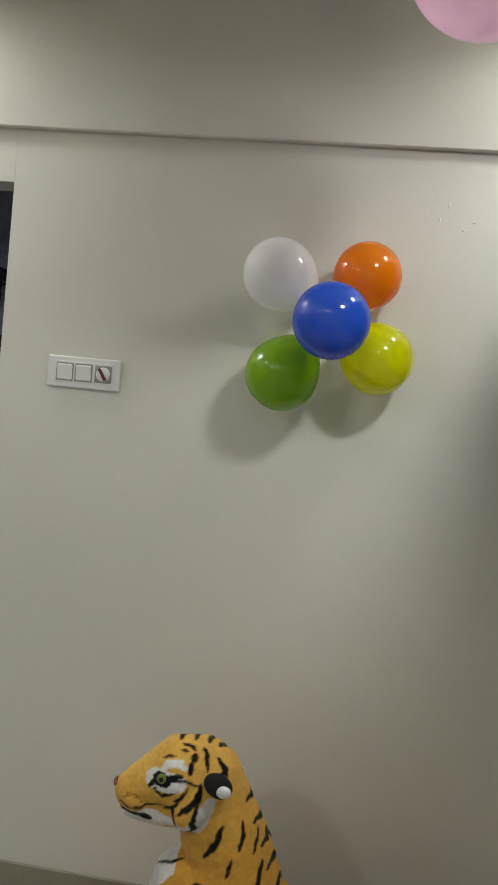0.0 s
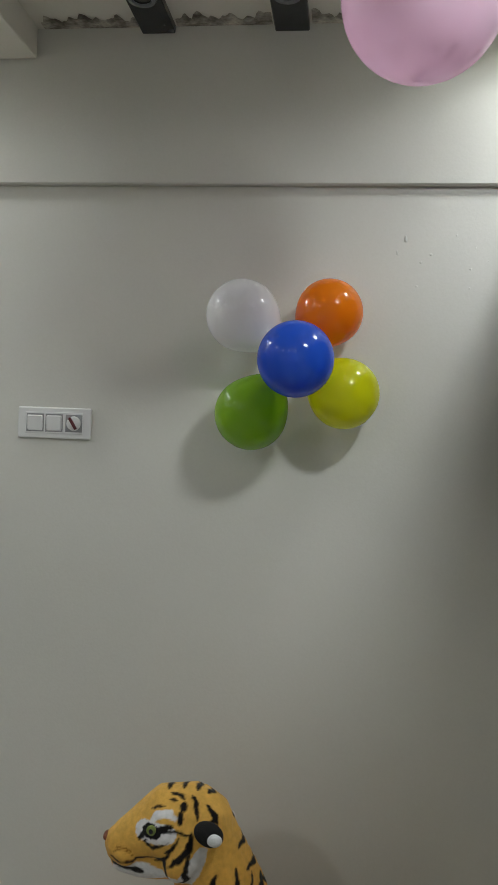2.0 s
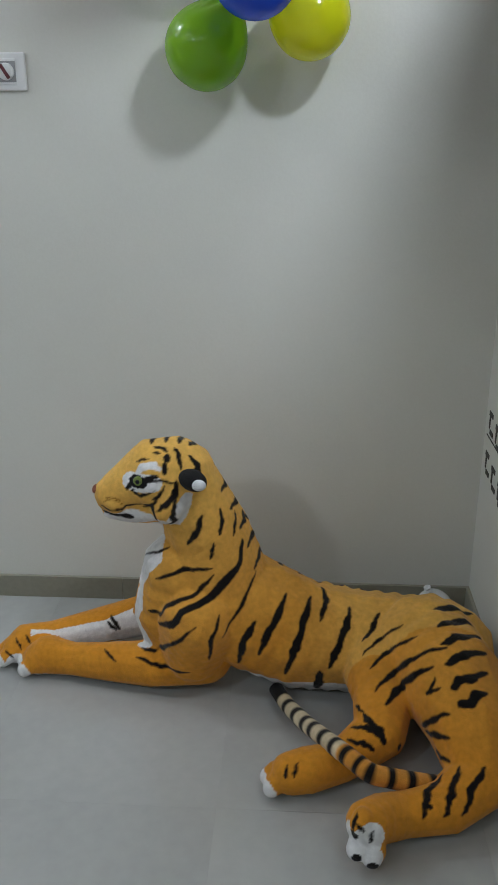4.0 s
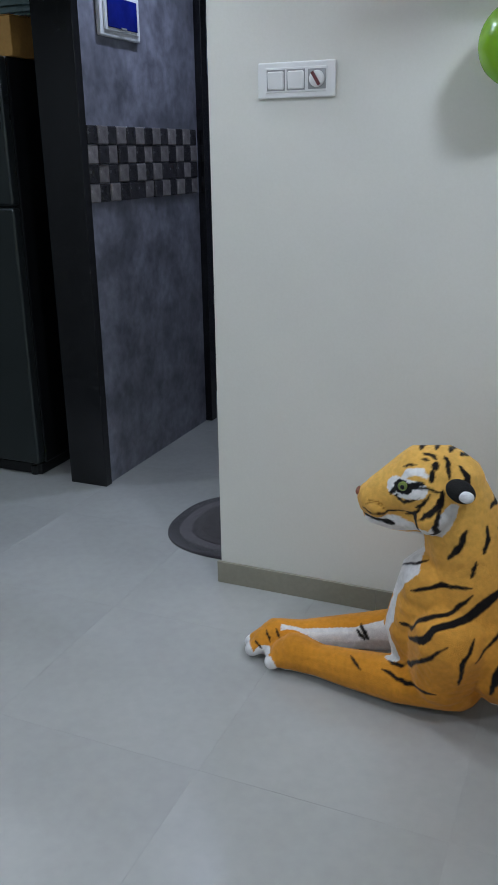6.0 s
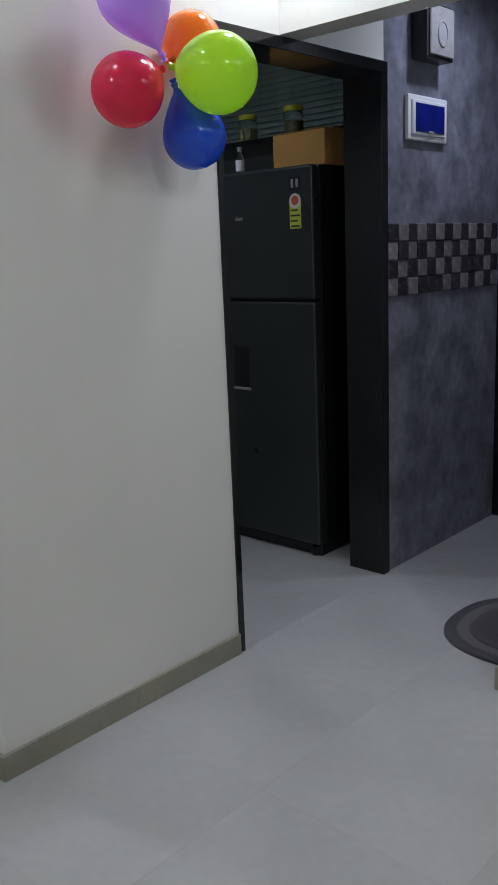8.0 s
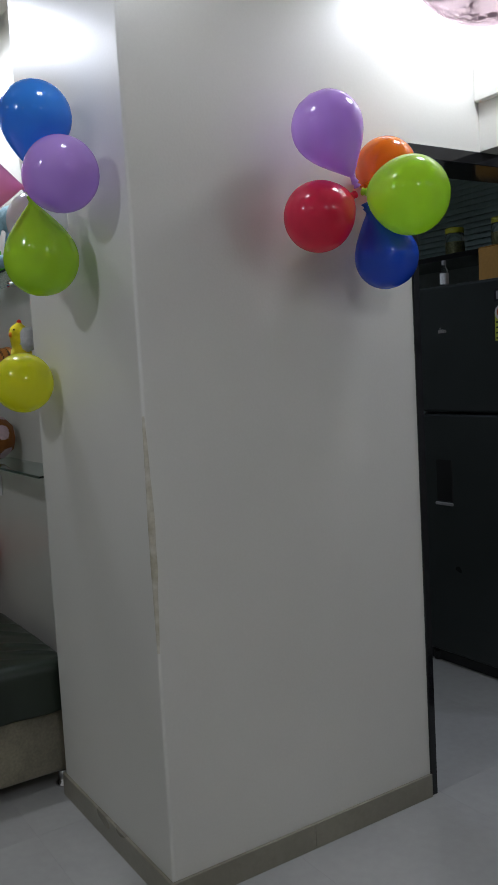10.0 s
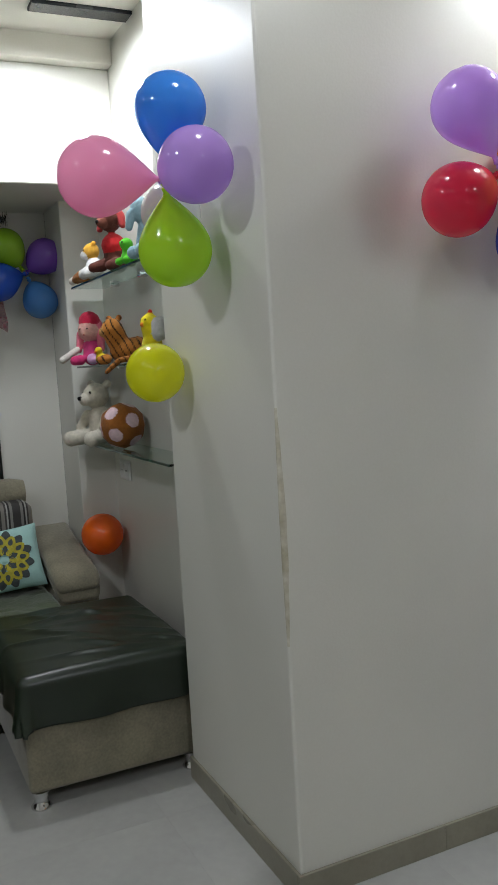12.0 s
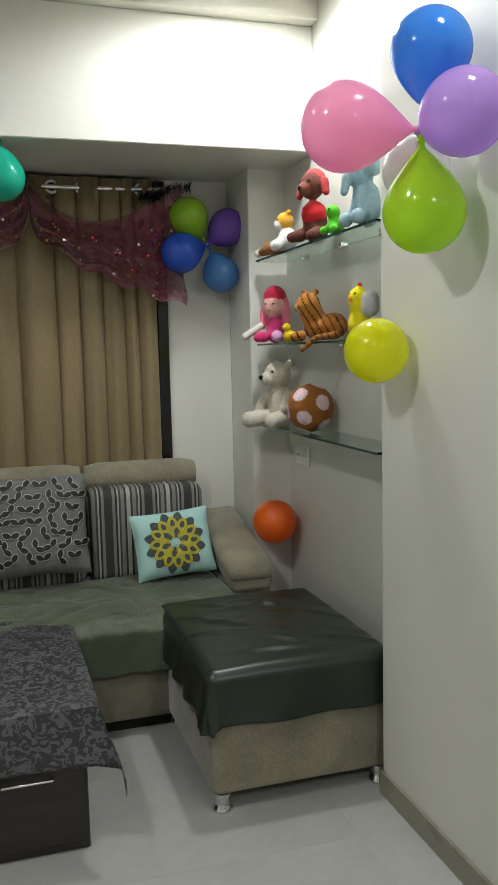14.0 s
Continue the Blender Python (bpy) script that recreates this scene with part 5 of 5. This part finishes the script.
# dark cushion with a leaf pattern
DARKC = mat("charcoal_cloth", srgb(104, 104, 102), 0.8, 0.12, 12, 160, 0.2)
SILV = mat("silver_leaf_print", srgb(180, 180, 176), 0.5, 0.1, 40, 150, 0.0)
K_LEAF = mat("black_leaf_print", srgb(22, 21, 22), 0.6, 0.1, 40, 150, 0.0)
leafc = thing("leaf_cushion", -3.74, 0.12, 0.69, "grey cushion printed with black silver-edged leaves", "cushion")
leafc.matrix_basis = pose(-3.845, 0.05, 0.725) @ Euler((0, radians(-14), 0)).to_matrix().to_4x4() @ pose(0, 0, 0, 0, 0, 90)
part("cover", pillow_bm(0.42, 0.42, 0.13), DARKC, leafc, smooth=True)
bm, bm2 = bmesh.new(), bmesh.new()
rng = random.Random(12)
for i in range(9):
    for j in range(9):
        cx, cz = -0.2 + 0.062 * i + 0.03 * (j % 2), -0.19 + 0.05 * j
        if abs(cx) > 0.172 or abs(cz) > 0.172:
            continue
        base = rng.choice((0.5, -0.6, 1.2))
        for leaf in range(2):
            ang = base + leaf * 2.1 + rng.uniform(-0.2, 0.2)
            for target, L, Wd, lift in ((bm, 0.0215, 0.0145, 0.003), (bm2, 0.0186, 0.0114, 0.0056)):
                ring = []
                for k in range(12):
                    a = 2 * math.pi * k / 12
                    px, pz = 0.018 + L * math.cos(a), Wd * math.sin(a) * abs(math.sin(a)) ** 0.5
                    x, z = cx + px * math.cos(ang) - pz * math.sin(ang), cz + px * math.sin(ang) + pz * math.cos(ang)
                    A, B = max(-1, min(1, x / 0.21)), max(-1, min(1, z / 0.21))
                    ring.append(target.verts.new((x, -0.065 * (max(0, 1 - A ** 4) * max(0, 1 - B ** 4)) ** 0.6 - lift, z)))
                target.faces.new(ring)
part("leaf_print", bm, SILV, leafc)
part("leaf_print", bm2, K_LEAF, leafc)


def table():
    t = thing("coffee_table", -3.05, -0.30, 0, "dark brown coffee table with drawers", "coffee table")
    part("top", box_bm(-0.42, -0.42, 0.40, 0.42, 0.42, 0.435, 0.004), BROWN, t)
    part("body", box_bm(-0.385, -0.40, 0.0, 0.385, 0.40, 0.40, 0.004), BROWN, t)
    for y in (-0.2, 0.2):
        d = part("drawer", box_bm(0.386, y - 0.19, 0.03, 0.40, y + 0.19, 0.385, 0.003), BROWN, t)
        part("handle", tube_bm([(0.40, y - 0.04, 0.24), (0.42, y - 0.04, 0.24), (0.42, y + 0.1, 0.24), (0.40, y + 0.1, 0.24)], 0.005, 10), CHROME, d, "chrome bar handle", True)


table()
CLOTH = mat("charcoal_damask", srgb(62, 62, 64), 0.55, 0.12, 10, 90, 0.15)
nt = CLOTH.node_tree
vo, tcc, mxn = nt.nodes.new("ShaderNodeTexNoise"), nt.nodes.new("ShaderNodeTexCoord"), nt.nodes.new("ShaderNodeValToRGB")
vo.inputs["Scale"].default_value, vo.inputs["Distortion"].default_value, vo.inputs["Detail"].default_value = 26, 2.6, 1
nt.links.new(tcc.outputs["Object"], vo.inputs["Vector"])
nt.links.new(vo.outputs["Fac"], mxn.inputs["Fac"])
mxn.color_ramp.elements[0].position, mxn.color_ramp.elements[1].position = 0.5, 0.54
mxn.color_ramp.elements[0].color, mxn.color_ramp.elements[1].color = (*srgb(50, 50, 52), 1), (*srgb(92, 92, 94), 1)
nt.links.new(mxn.outputs["Color"], nt.nodes["Principled BSDF"].inputs["Base Color"])


def cloth(u, v):
    x, y = (u - 0.5) * 1.22, (v - 0.5) * 1.22
    hx, hy = 0.43, 0.43
    ox, oy = max(0, abs(x) - hx), max(0, abs(y) - hy)
    sx, sy = math.copysign(1, x), math.copysign(1, y)
    over = max(ox, oy) + 0.5 * min(ox, oy)
    flare = 0.22 * over if (ox and oy) else 0.04 * over
    px, py = max(-hx, min(hx, x)), max(-hy, min(hy, y))
    wav = 0.010 * math.sin(13 * (x + y)) * min(1, over * 8)
    return (px + sx * ((flare + 0.006 + wav) if ox else 0), py + sy * ((flare + 0.006 + wav) if oy else 0), 0.438 - over * 0.97 + 0.002 * noise.noise(Vector((x * 9, y * 9, 3))))


cl = part("tablecloth", grid_bm(70, 70, cloth), CLOTH, None, "", True)
cl.matrix_basis = pose(-3.05, -0.30, 0.012)
cl.modifiers.new("thickness", "SOLIDIFY").thickness = 0.003
tagged(cl, "charcoal damask tablecloth hanging over the coffee table", "tablecloth")

# window with curtain, rod and tinsel swags
winb = setting("window_2", box_bm(XW + 0.002, -1.9, 0.55, XW + 0.012, 0.65, 2.2), NIGHT, "night window behind closed curtains", "window")
part("window_frame", box_bm(XW + 0.002, 0.65, 0.4, XW + 0.03, 0.70, 2.2, 0.003), GRANITE, winb)
CURT = mat("tan_curtain", srgb(122, 106, 74), 0.6, 0.12, 3, 120, 0.12, sheen=0.2, stretch=(1, 1, 0.2))


FOLDS = [0.64]  # where each fold begins: narrow by the window's edge, broad further along
while FOLDS[-1] > -1.95:
    k = len(FOLDS)
    FOLDS.append(FOLDS[-1] - min(0.2, 0.075 + 0.17 * max(0, 0.55 - FOLDS[-1])) * (1 + 0.22 * math.sin(k * 2.4)))


def curtain_fn(u, v):
    y = 0.64 - 2.54 * u
    i = max(k for k, f in enumerate(FOLDS) if f >= y - 1e-6)
    i = min(i, len(FOLDS) - 2)
    w = (FOLDS[i] - y) / (FOLDS[i] - FOLDS[i + 1])
    face = math.sin(math.pi * w)
    bulge = max(0.0, face) ** 0.42
    lean = 0.012 * math.sin(i * 1.7) * (w - 0.5)
    deep = 0.075 * (0.8 + 0.2 * math.sin(i * 2.9)) * (0.7 + 0.3 * (1 - v) + 0.05 * math.sin(v * 5 + i))
    return (XW + 0.045 + deep * bulge + lean + 0.004 * math.sin(w * 9 + v * 4 + i), y + 0.018 * math.sin(i * 1.3 + 2.2 * v) * face * (1 - v), 0.42 + (2.195 - 0.42) * v)


curt = thing("curtain", 0, 0, 0, "tan eyelet curtain drawn closed in deep folds", "curtain")
cp = part("cloth", grid_bm(640, 14, curtain_fn), CURT, curt, smooth=True)
cp.modifiers.new("thickness", "SOLIDIFY").thickness = 0.003
for k in range(20):
    part("eyelet", lathe_bm([(0.020, -0.004), (0.03, -0.004), (0.03, 0.004), (0.020, 0.004), (0.020, -0.004)], 18, pose(XW + 0.075, 0.585 - 0.13 * k, 2.15, 0, 90), cap=False), CHROME, curt, smooth=True)
rod = tagged(part("curtain_rod", tube_bm([(XW + 0.075, -2.0, 2.15), (XW + 0.075, 0.68, 2.15)], 0.012, 14), CHROME, None, "", True), "chrome curtain rod on the wall", "curtain rod")
part("finial", ball_bm(XW + 0.075, 0.695, 2.15, 0.022), CHROME, rod, smooth=True)
part("bracket", box_bm(XW, 0.66, 2.135, XW + 0.075, 0.675, 2.165, 0.002), CHROME, rod)

NET = bpy.data.materials.new("maroon_net")
NET.use_nodes = True
nt = NET.node_tree
bs, out = nt.nodes["Principled BSDF"], nt.nodes["Material Output"]
bs.inputs["Base Color"].default_value = (*srgb(96, 16, 38), 1)
bs.inputs["Roughness"].default_value = 0.5
bs.inputs["Sheen Weight"].default_value = 0.5
tp, mx = nt.nodes.new("ShaderNodeBsdfTransparent"), nt.nodes.new("ShaderNodeMixShader")
vz, tcn, mrn = nt.nodes.new("ShaderNodeTexNoise"), nt.nodes.new("ShaderNodeTexCoord"), nt.nodes.new("ShaderNodeMapRange")
vz.inputs["Scale"].default_value = 30
nt.links.new(tcn.outputs["Object"], vz.inputs["Vector"])
nt.links.new(vz.outputs["Fac"], mrn.inputs["Value"])
mrn.inputs["To Min"].default_value, mrn.inputs["To Max"].default_value = 0.5, 0.95
nt.links.new(mrn.outputs["Result"], mx.inputs["Fac"])
nt.links.new(tp.outputs[0], mx.inputs[1])
nt.links.new(bs.outputs[0], mx.inputs[2])
nt.links.new(mx.outputs[0], out.inputs["Surface"])
SEQ = {k: mat("sequin_" + k, srgb(*c), 0.2, 0.1, 50, 90, 0, 0.8) for k, c in (("red", (190, 30, 40)), ("silver", (220, 210, 205)), ("gold", (200, 160, 80)), ("purple", (120, 40, 130)))}


def swag(y0, y1, top, low, high, name_label):
    """A net scallop from y0 to y1 with sequins sewn on."""
    def f(u, v):
        y = y0 + (y1 - y0) * u
        upper = top - high * math.sin(math.pi * u ** 0.8) ** 0.9
        lower = top - 0.12 - low * u ** 0.45 - 0.015 * math.sin(u * 25)
        z = upper + (lower - upper) * v
        return (XW + 0.15 + 0.022 * math.sin(v * 17 + u * 6 + 2 * math.sin(u * 5)) * (0.4 + v), y + 0.012 * math.sin(v * 9), z)

    sw = part("tinsel_swag", grid_bm(44, 26, f), NET, None, "", True)
    tagged(sw, name_label, "decoration", "swags over the curtain")
    rng = random.Random(int((y1 + 5) * 100))
    for key in SEQ:
        bm = bmesh.new()
        for _ in range(26):
            u, v = rng.random(), rng.random() ** 0.7
            p = Vector(f(u, v)) + Vector((0.008, 0, 0))
            d = Vector((1, rng.uniform(-0.6, 0.6), rng.uniform(-0.6, 0.6))).normalized()
            bmesh.ops.create_circle(bm, cap_ends=True, radius=rng.uniform(0.003, 0.007), segments=6, matrix=Matrix.Translation(p) @ d.to_track_quat("Z", "Y").to_matrix().to_4x4())
        tagged(part("sequins", bm, SEQ[key], sw), kind="stuff")
    return sw


swag(0.085, 0.75, 2.17, 0.42, 0.17, "maroon net swag with red and silver sequins")
swag(0.085, -0.58, 2.17, 0.42, 0.17, "maroon net swag with gold sequins over the curtain")


def tinsel(points, r, count, material, label):
    bm = bmesh.new()
    rng = random.Random(count)
    pts = [Vector(p) for p in points]
    for _ in range(count):
        i = rng.randrange(len(pts) - 1)
        c = pts[i].lerp(pts[i + 1], rng.random())
        d = Vector((rng.gauss(0, 1), rng.gauss(0, 1), rng.gauss(0, 1))).normalized() * r * rng.uniform(0.5, 1.1)
        s = d.cross(Vector((0.3, 0.2, 0.9))).normalized() * 0.0016
        bm.faces.new([bm.verts.new(c - s), bm.verts.new(c + s), bm.verts.new(c + d + s * 0.4), bm.verts.new(c + d - s * 0.4)])
    tagged(part("tinsel_garland", bm, material), label, "garland", "", "stuff")


tinsel([(XW + 0.13, 0.56, 2.10), (XW + 0.12, 0.68, 2.14), (XW + 0.11, 0.80, 2.16)], 0.04, 700, mat("green_black_tinsel", srgb(26, 44, 40), 0.3, 0.2, 50, 90, 0, 0.7), "dark green tinsel tuft at the curtain rod end")
tinsel([(XW + 0.15, -0.04, 2.03), (XW + 0.15, 0.04, 2.17), (XW + 0.15, 0.10, 2.17), (XW + 0.15, 0.20, 2.07)], 0.03, 500, mat("gold_tinsel", srgb(150, 116, 70), 0.3, 0.2, 50, 90, 0, 0.7), "gold-brown tinsel garland above the curtain")

# glass shelves in the niche
GLASS = glassy("shelf_glass", (0.72, 0.9, 0.84), 0.02)
EDGE = mat("green_glass_edge", srgb(40, 72, 62), 0.15, 0.1, 20, 60, 0)
SHELF_Z = (1.815, 1.457, 1.107)
for z in SHELF_Z:
    sh = thing("glass_shelf", (XP + XC) / 2, 1.10, z, "green-edged glass shelf fixed in the niche", "shelf", "glass shelves")
    w = (XC - XP) / 2 - 0.045
    part("pane", box_bm(-w, -0.075, -0.009, w + 0.04, 0.078, -0.001, 0.001), GLASS, sh)
    part("front_edge", box_bm(-w, -0.079, -0.009, w + 0.04, -0.0755, -0.001), EDGE, sh)
    for x in (-w * 0.6, 0.05, w * 0.7):
        part("clip", box_bm(x - 0.016, 0.045, -0.022, x + 0.016, 0.079, -0.0095, 0.003), CHROME, sh)
sock = thing("socket_plate", -3.70, YS, 0.972, "white plastic socket plate under the lowest shelf", "socket")
part("plate", box_bm(-0.075, -0.011, -0.045, 0.075, -0.001, 0.045, 0.004), PLASTIC, sock)
for x in (-0.037, 0.037):
    part("module", box_bm(x - 0.03, -0.0135, -0.028, x + 0.03, -0.0105, 0.028, 0.002), PLASTIC, sock)
    for dx in (-0.008, 0.008):
        part("hole", box_bm(x + dx - 0.003, -0.0142, -0.004, x + dx + 0.003, -0.0134, 0.004), STRIPM, sock)

# the toys; each faces +x or the room
A, B, C = SHELF_Z
K = (14, 12, 12)
toy("plush_dog", "brown plush dog with a red helmet and vest, sitting", (-3.26, 1.07, A), 30, [
    ((92, 50, 40), [(0, 0, 0.05, 0.05), (0, 0, 0.10, 0.045)]), ((200, 40, 44), [(0, -0.008, 0.105, 0.05)]), ((96, 54, 44), [(0, -0.02, 0.205, 0.05)]), ((120, 70, 56), [(0, -0.06, 0.19, 0.026), (0, -0.075, 0.187, 0.018)]),
    ((196, 70, 72), [(0, -0.002, 0.228, 0.044)]), ((170, 60, 60), [(-0.05, -0.01, 0.215, 0.018), (-0.062, -0.015, 0.175, 0.014)]), ((170, 60, 60), [(0.05, -0.01, 0.215, 0.018), (0.062, -0.015, 0.175, 0.014)]),
    ((92, 50, 40), [(-0.04, -0.04, 0.03, 0.025), (-0.045, -0.085, 0.02, 0.02)]), ((92, 50, 40), [(0.04, -0.04, 0.03, 0.025), (0.045, -0.085, 0.02, 0.02)]), (K, [(0, -0.092, 0.19, 0.008)]), (K, [(0.02, -0.062, 0.215, 0.007)]), (K, [(-0.02, -0.062, 0.215, 0.007)])])
toy("plush_cat", "white and orange plush cat lying on the shelf", (-3.52, 1.05, A), -10, [
    ((222, 222, 222), [(-0.03, 0, 0.04, 0.04), (0.04, 0, 0.045, 0.042)]), ((224, 170, 60), [(0.03, -0.01, 0.115, 0.036)]), ((226, 224, 220), [(0.03, -0.035, 0.10, 0.022)]),
    ((222, 160, 50), [(0.008, 0, 0.145, 0.012)]), ((222, 160, 50), [(0.055, 0, 0.145, 0.012)]), ((226, 224, 222), [(0.05, -0.04, 0.025, 0.024)]), ((226, 224, 222), [(0, -0.045, 0.025, 0.024)]), (K, [(0.045, -0.044, 0.118, 0.005)]), (K, [(0.018, -0.044, 0.118, 0.005)])])
toy("plush_fox", "small brown plush fox tail toy with a white tip", (-3.70, 1.05, A), 0, [
    ((168, 108, 50), [(0.05, 0, 0.03, 0.03), (0, -0.01, 0.035, 0.028), (-0.05, -0.02, 0.028, 0.022)]), ((220, 212, 200), [(-0.085, -0.03, 0.022, 0.02)])])
toy("green_toy", "small bright green soft toy", (-3.05, 1.06, A), 10, [
    ((90, 190, 40), [(0, 0, 0.035, 0.033)]), ((100, 200, 50), [(0, -0.01, 0.08, 0.026)]), ((90, 190, 40), [(-0.03, -0.03, 0.02, 0.016)]), ((90, 190, 40), [(0.03, -0.03, 0.02, 0.016)]), (K, [(0.01, -0.035, 0.088, 0.004)]), (K, [(-0.01, -0.035, 0.088, 0.004)])])
toy("plush_elephant", "pale blue-grey plush elephant on the top shelf", (-2.83, 1.07, A), 0, [
    ((150, 180, 190), [(0, 0, 0.055, 0.054), (0, 0, 0.10, 0.045)]), ((150, 182, 192), [(0, -0.02, 0.165, 0.048)]), ((160, 190, 198), [(-0.06, 0, 0.175, 0.03)]), ((160, 190, 198), [(0.06, 0, 0.175, 0.03)]),
    ((150, 180, 190), [(0, -0.065, 0.15, 0.018), (0, -0.075, 0.105, 0.014)]), ((150, 180, 190), [(-0.045, -0.05, 0.026, 0.025)]), ((150, 180, 190), [(0.045, -0.05, 0.026, 0.025)])])
toy("rag_doll", "pink rag doll with a red cap sitting on the shelf", (-3.70, 1.06, B), 45, [
    ((214, 70, 130), [(0, 0, 0.04, 0.042), (0, 0, 0.085, 0.036)]), ((226, 172, 160), [(0, -0.012, 0.155, 0.05)]), ((226, 120, 140), [(0, 0.012, 0.165, 0.056)]), ((226, 120, 140), [(-0.05, 0, 0.14, 0.02), (-0.058, -0.01, 0.07, 0.014)]), ((226, 120, 140), [(0.05, 0, 0.14, 0.02), (0.058, -0.01, 0.07, 0.014)]),
    ((186, 36, 66), [(0, -0.002, 0.192, 0.05)]), ((224, 170, 214), [(0.03, -0.05, 0.028, 0.026), (0.05, -0.085, 0.026, 0.024)]), ((214, 60, 120), [(-0.03, -0.05, 0.026, 0.024), (-0.045, -0.075, 0.024, 0.022)]),
    ((226, 220, 210), [(-0.06, -0.03, 0.07, 0.016), (-0.11, -0.07, 0.03, 0.017)]), (K, [(-0.018, -0.058, 0.162, 0.005)]), (K, [(0.018, -0.058, 0.162, 0.005)]), ((210, 110, 110), [(0, -0.06, 0.135, 0.004)])], "doll")
toy("plush_duck", "small yellow plush duck beside the doll", (-3.50, 1.045, B), 45, [
    ((228, 196, 30), [(0, 0, 0.025, 0.025), (0.02, 0.0, 0.025, 0.02)]), ((228, 196, 30), [(-0.005, -0.008, 0.06, 0.018)]), ((226, 130, 30), [(-0.01, -0.028, 0.055, 0.006)])], voxel=0.004)
small = toy("plush_tiger_cub", "small orange striped plush tiger cub on the shelf", (-3.22, 1.07, B), 62, [
    ((176, 112, 44), [(-0.02, 0, 0.05, 0.045), (0.05, 0.005, 0.055, 0.05)]), ((180, 116, 46), [(-0.03, 0, 0.09, 0.045), (-0.045, -0.015, 0.135, 0.045)]), ((190, 140, 80), [(-0.075, -0.03, 0.125, 0.022)]), ((170, 104, 40), [(-0.02, 0.01, 0.18, 0.014)]), ((170, 104, 40), [(-0.06, 0.01, 0.178, 0.014)]),
    ((176, 112, 44), [(-0.07, -0.04, 0.02, 0.022), (-0.09, -0.06, 0.016, 0.018)]), ((160, 100, 40), [(0.06, -0.05, 0.02, 0.015), (-0.01, -0.09, 0.012, 0.012), (-0.06, -0.10, -0.03, 0.010)])])
me = small.data
sp = points_of(me)
rgbs = np.empty(len(sp) * 4)
me.color_attributes["fur"].data.foreach_get("color", rgbs)
rgbs = rgbs.reshape(-1, 4)
hoop = np.sin((sp[:, 0] * 1.0 + sp[:, 2] * 0.55 + 0.25 * sp[:, 1]) * 230 + 2 * np.sin(sp[:, 1] * 60)) > 0.8
rgbs[hoop, :3] = srgb(36, 26, 18)
me.color_attributes["fur"].data.foreach_set("color", rgbs.ravel())
toy("toy_chick", "yellow plush chick with a red comb on the shelf", (-2.86, 1.06, B), 20, [
    ((222, 204, 20), [(0, 0, 0.045, 0.042), (0, 0, 0.085, 0.032), (0, -0.005, 0.135, 0.036)]), ((214, 50, 30), [(0, 0, 0.176, 0.010)]), ((226, 130, 30), [(0, -0.042, 0.13, 0.008)]), (K, [(0.014, -0.034, 0.148, 0.004)]), (K, [(-0.014, -0.034, 0.148, 0.004)]), ((190, 190, 190), [(0.05, 0, 0.1, 0.03), (0.05, 0, 0.13, 0.028)])])
toy("teddy_bear", "off-white plush teddy bear sitting on the shelf", (-3.69, 1.075, C), 30, [
    ((196, 188, 170), [(0, 0, 0.06, 0.058), (0, 0, 0.12, 0.052)]), ((200, 192, 174), [(-0.008, -0.012, 0.215, 0.06)]), ((206, 200, 184), [(-0.022, -0.065, 0.20, 0.03)]), ((196, 188, 170), [(-0.055, 0.01, 0.265, 0.020)]), ((196, 188, 170), [(0.045, 0.01, 0.265, 0.020)]),
    ((206, 200, 184), [(-0.05, -0.05, 0.035, 0.035), (-0.085, -0.11, 0.03, 0.036)]), ((206, 200, 184), [(0.045, -0.05, 0.035, 0.035), (0.05, -0.115, 0.03, 0.036)]), ((196, 188, 170), [(-0.06, -0.02, 0.13, 0.024), (-0.07, -0.06, 0.075, 0.022)]), ((196, 188, 170), [(0.06, -0.02, 0.13, 0.024), (0.07, -0.06, 0.08, 0.022)]),
    (K, [(-0.028, -0.095, 0.208, 0.011)]), (K, [(0.012, -0.066, 0.232, 0.006)]), (K, [(-0.04, -0.062, 0.232, 0.006)])])
ball = toy("plush_football", "round brown plush football with pale pink pentagons", (-3.34, 1.07, C), 0, [((150, 92, 36), [(0, 0, 0.096, 0.096)])])
me = ball.data
bp = points_of(me) - np.array((0, 0, 0.096))
bp /= np.linalg.norm(bp, axis=1)[:, None]
phi = (1 + 5 ** 0.5) / 2
ico = np.array([(s1 * a, s2 * b, 0) for a, b in ((1, phi),) for s1 in (-1, 1) for s2 in (-1, 1)])
ico = np.vstack([ico, ico[:, [2, 0, 1]], ico[:, [1, 2, 0]]]) / math.sqrt(1 + phi * phi)
turn = np.array(Euler((0.3, 0.25, 0.4)).to_matrix())
near = (bp @ (ico @ turn.T).T).max(axis=1)
me.color_attributes["fur"].data.foreach_get("color", rgbs := np.empty(len(bp) * 4))
rgbs = rgbs.reshape(-1, 4)
rgbs[near > 0.945, :3] = srgb(224, 196, 200)
me.color_attributes["fur"].data.foreach_set("color", rgbs.ravel())

# ---- floor tiles, each laid with a fine joint ----
P = 0.584
floor_ob = bpy.data.objects["floor"]
tile_me = finish(box_bm(-P / 2 + 0.00025, -P / 2 + 0.00025, -0.01, P / 2 - 0.00025, P / 2 - 0.00025, 0.0), "floor_tile", FLOORM)
for i in range(-9, 4):
    for j in range(-7, 8):
        ob = new("floor_tile", tile_me)
        ob.parent = floor_ob
        ob.matrix_basis = pose(-0.123 + P * (i + 0.5), 1.443 + P * (j + 0.5), 0.0)
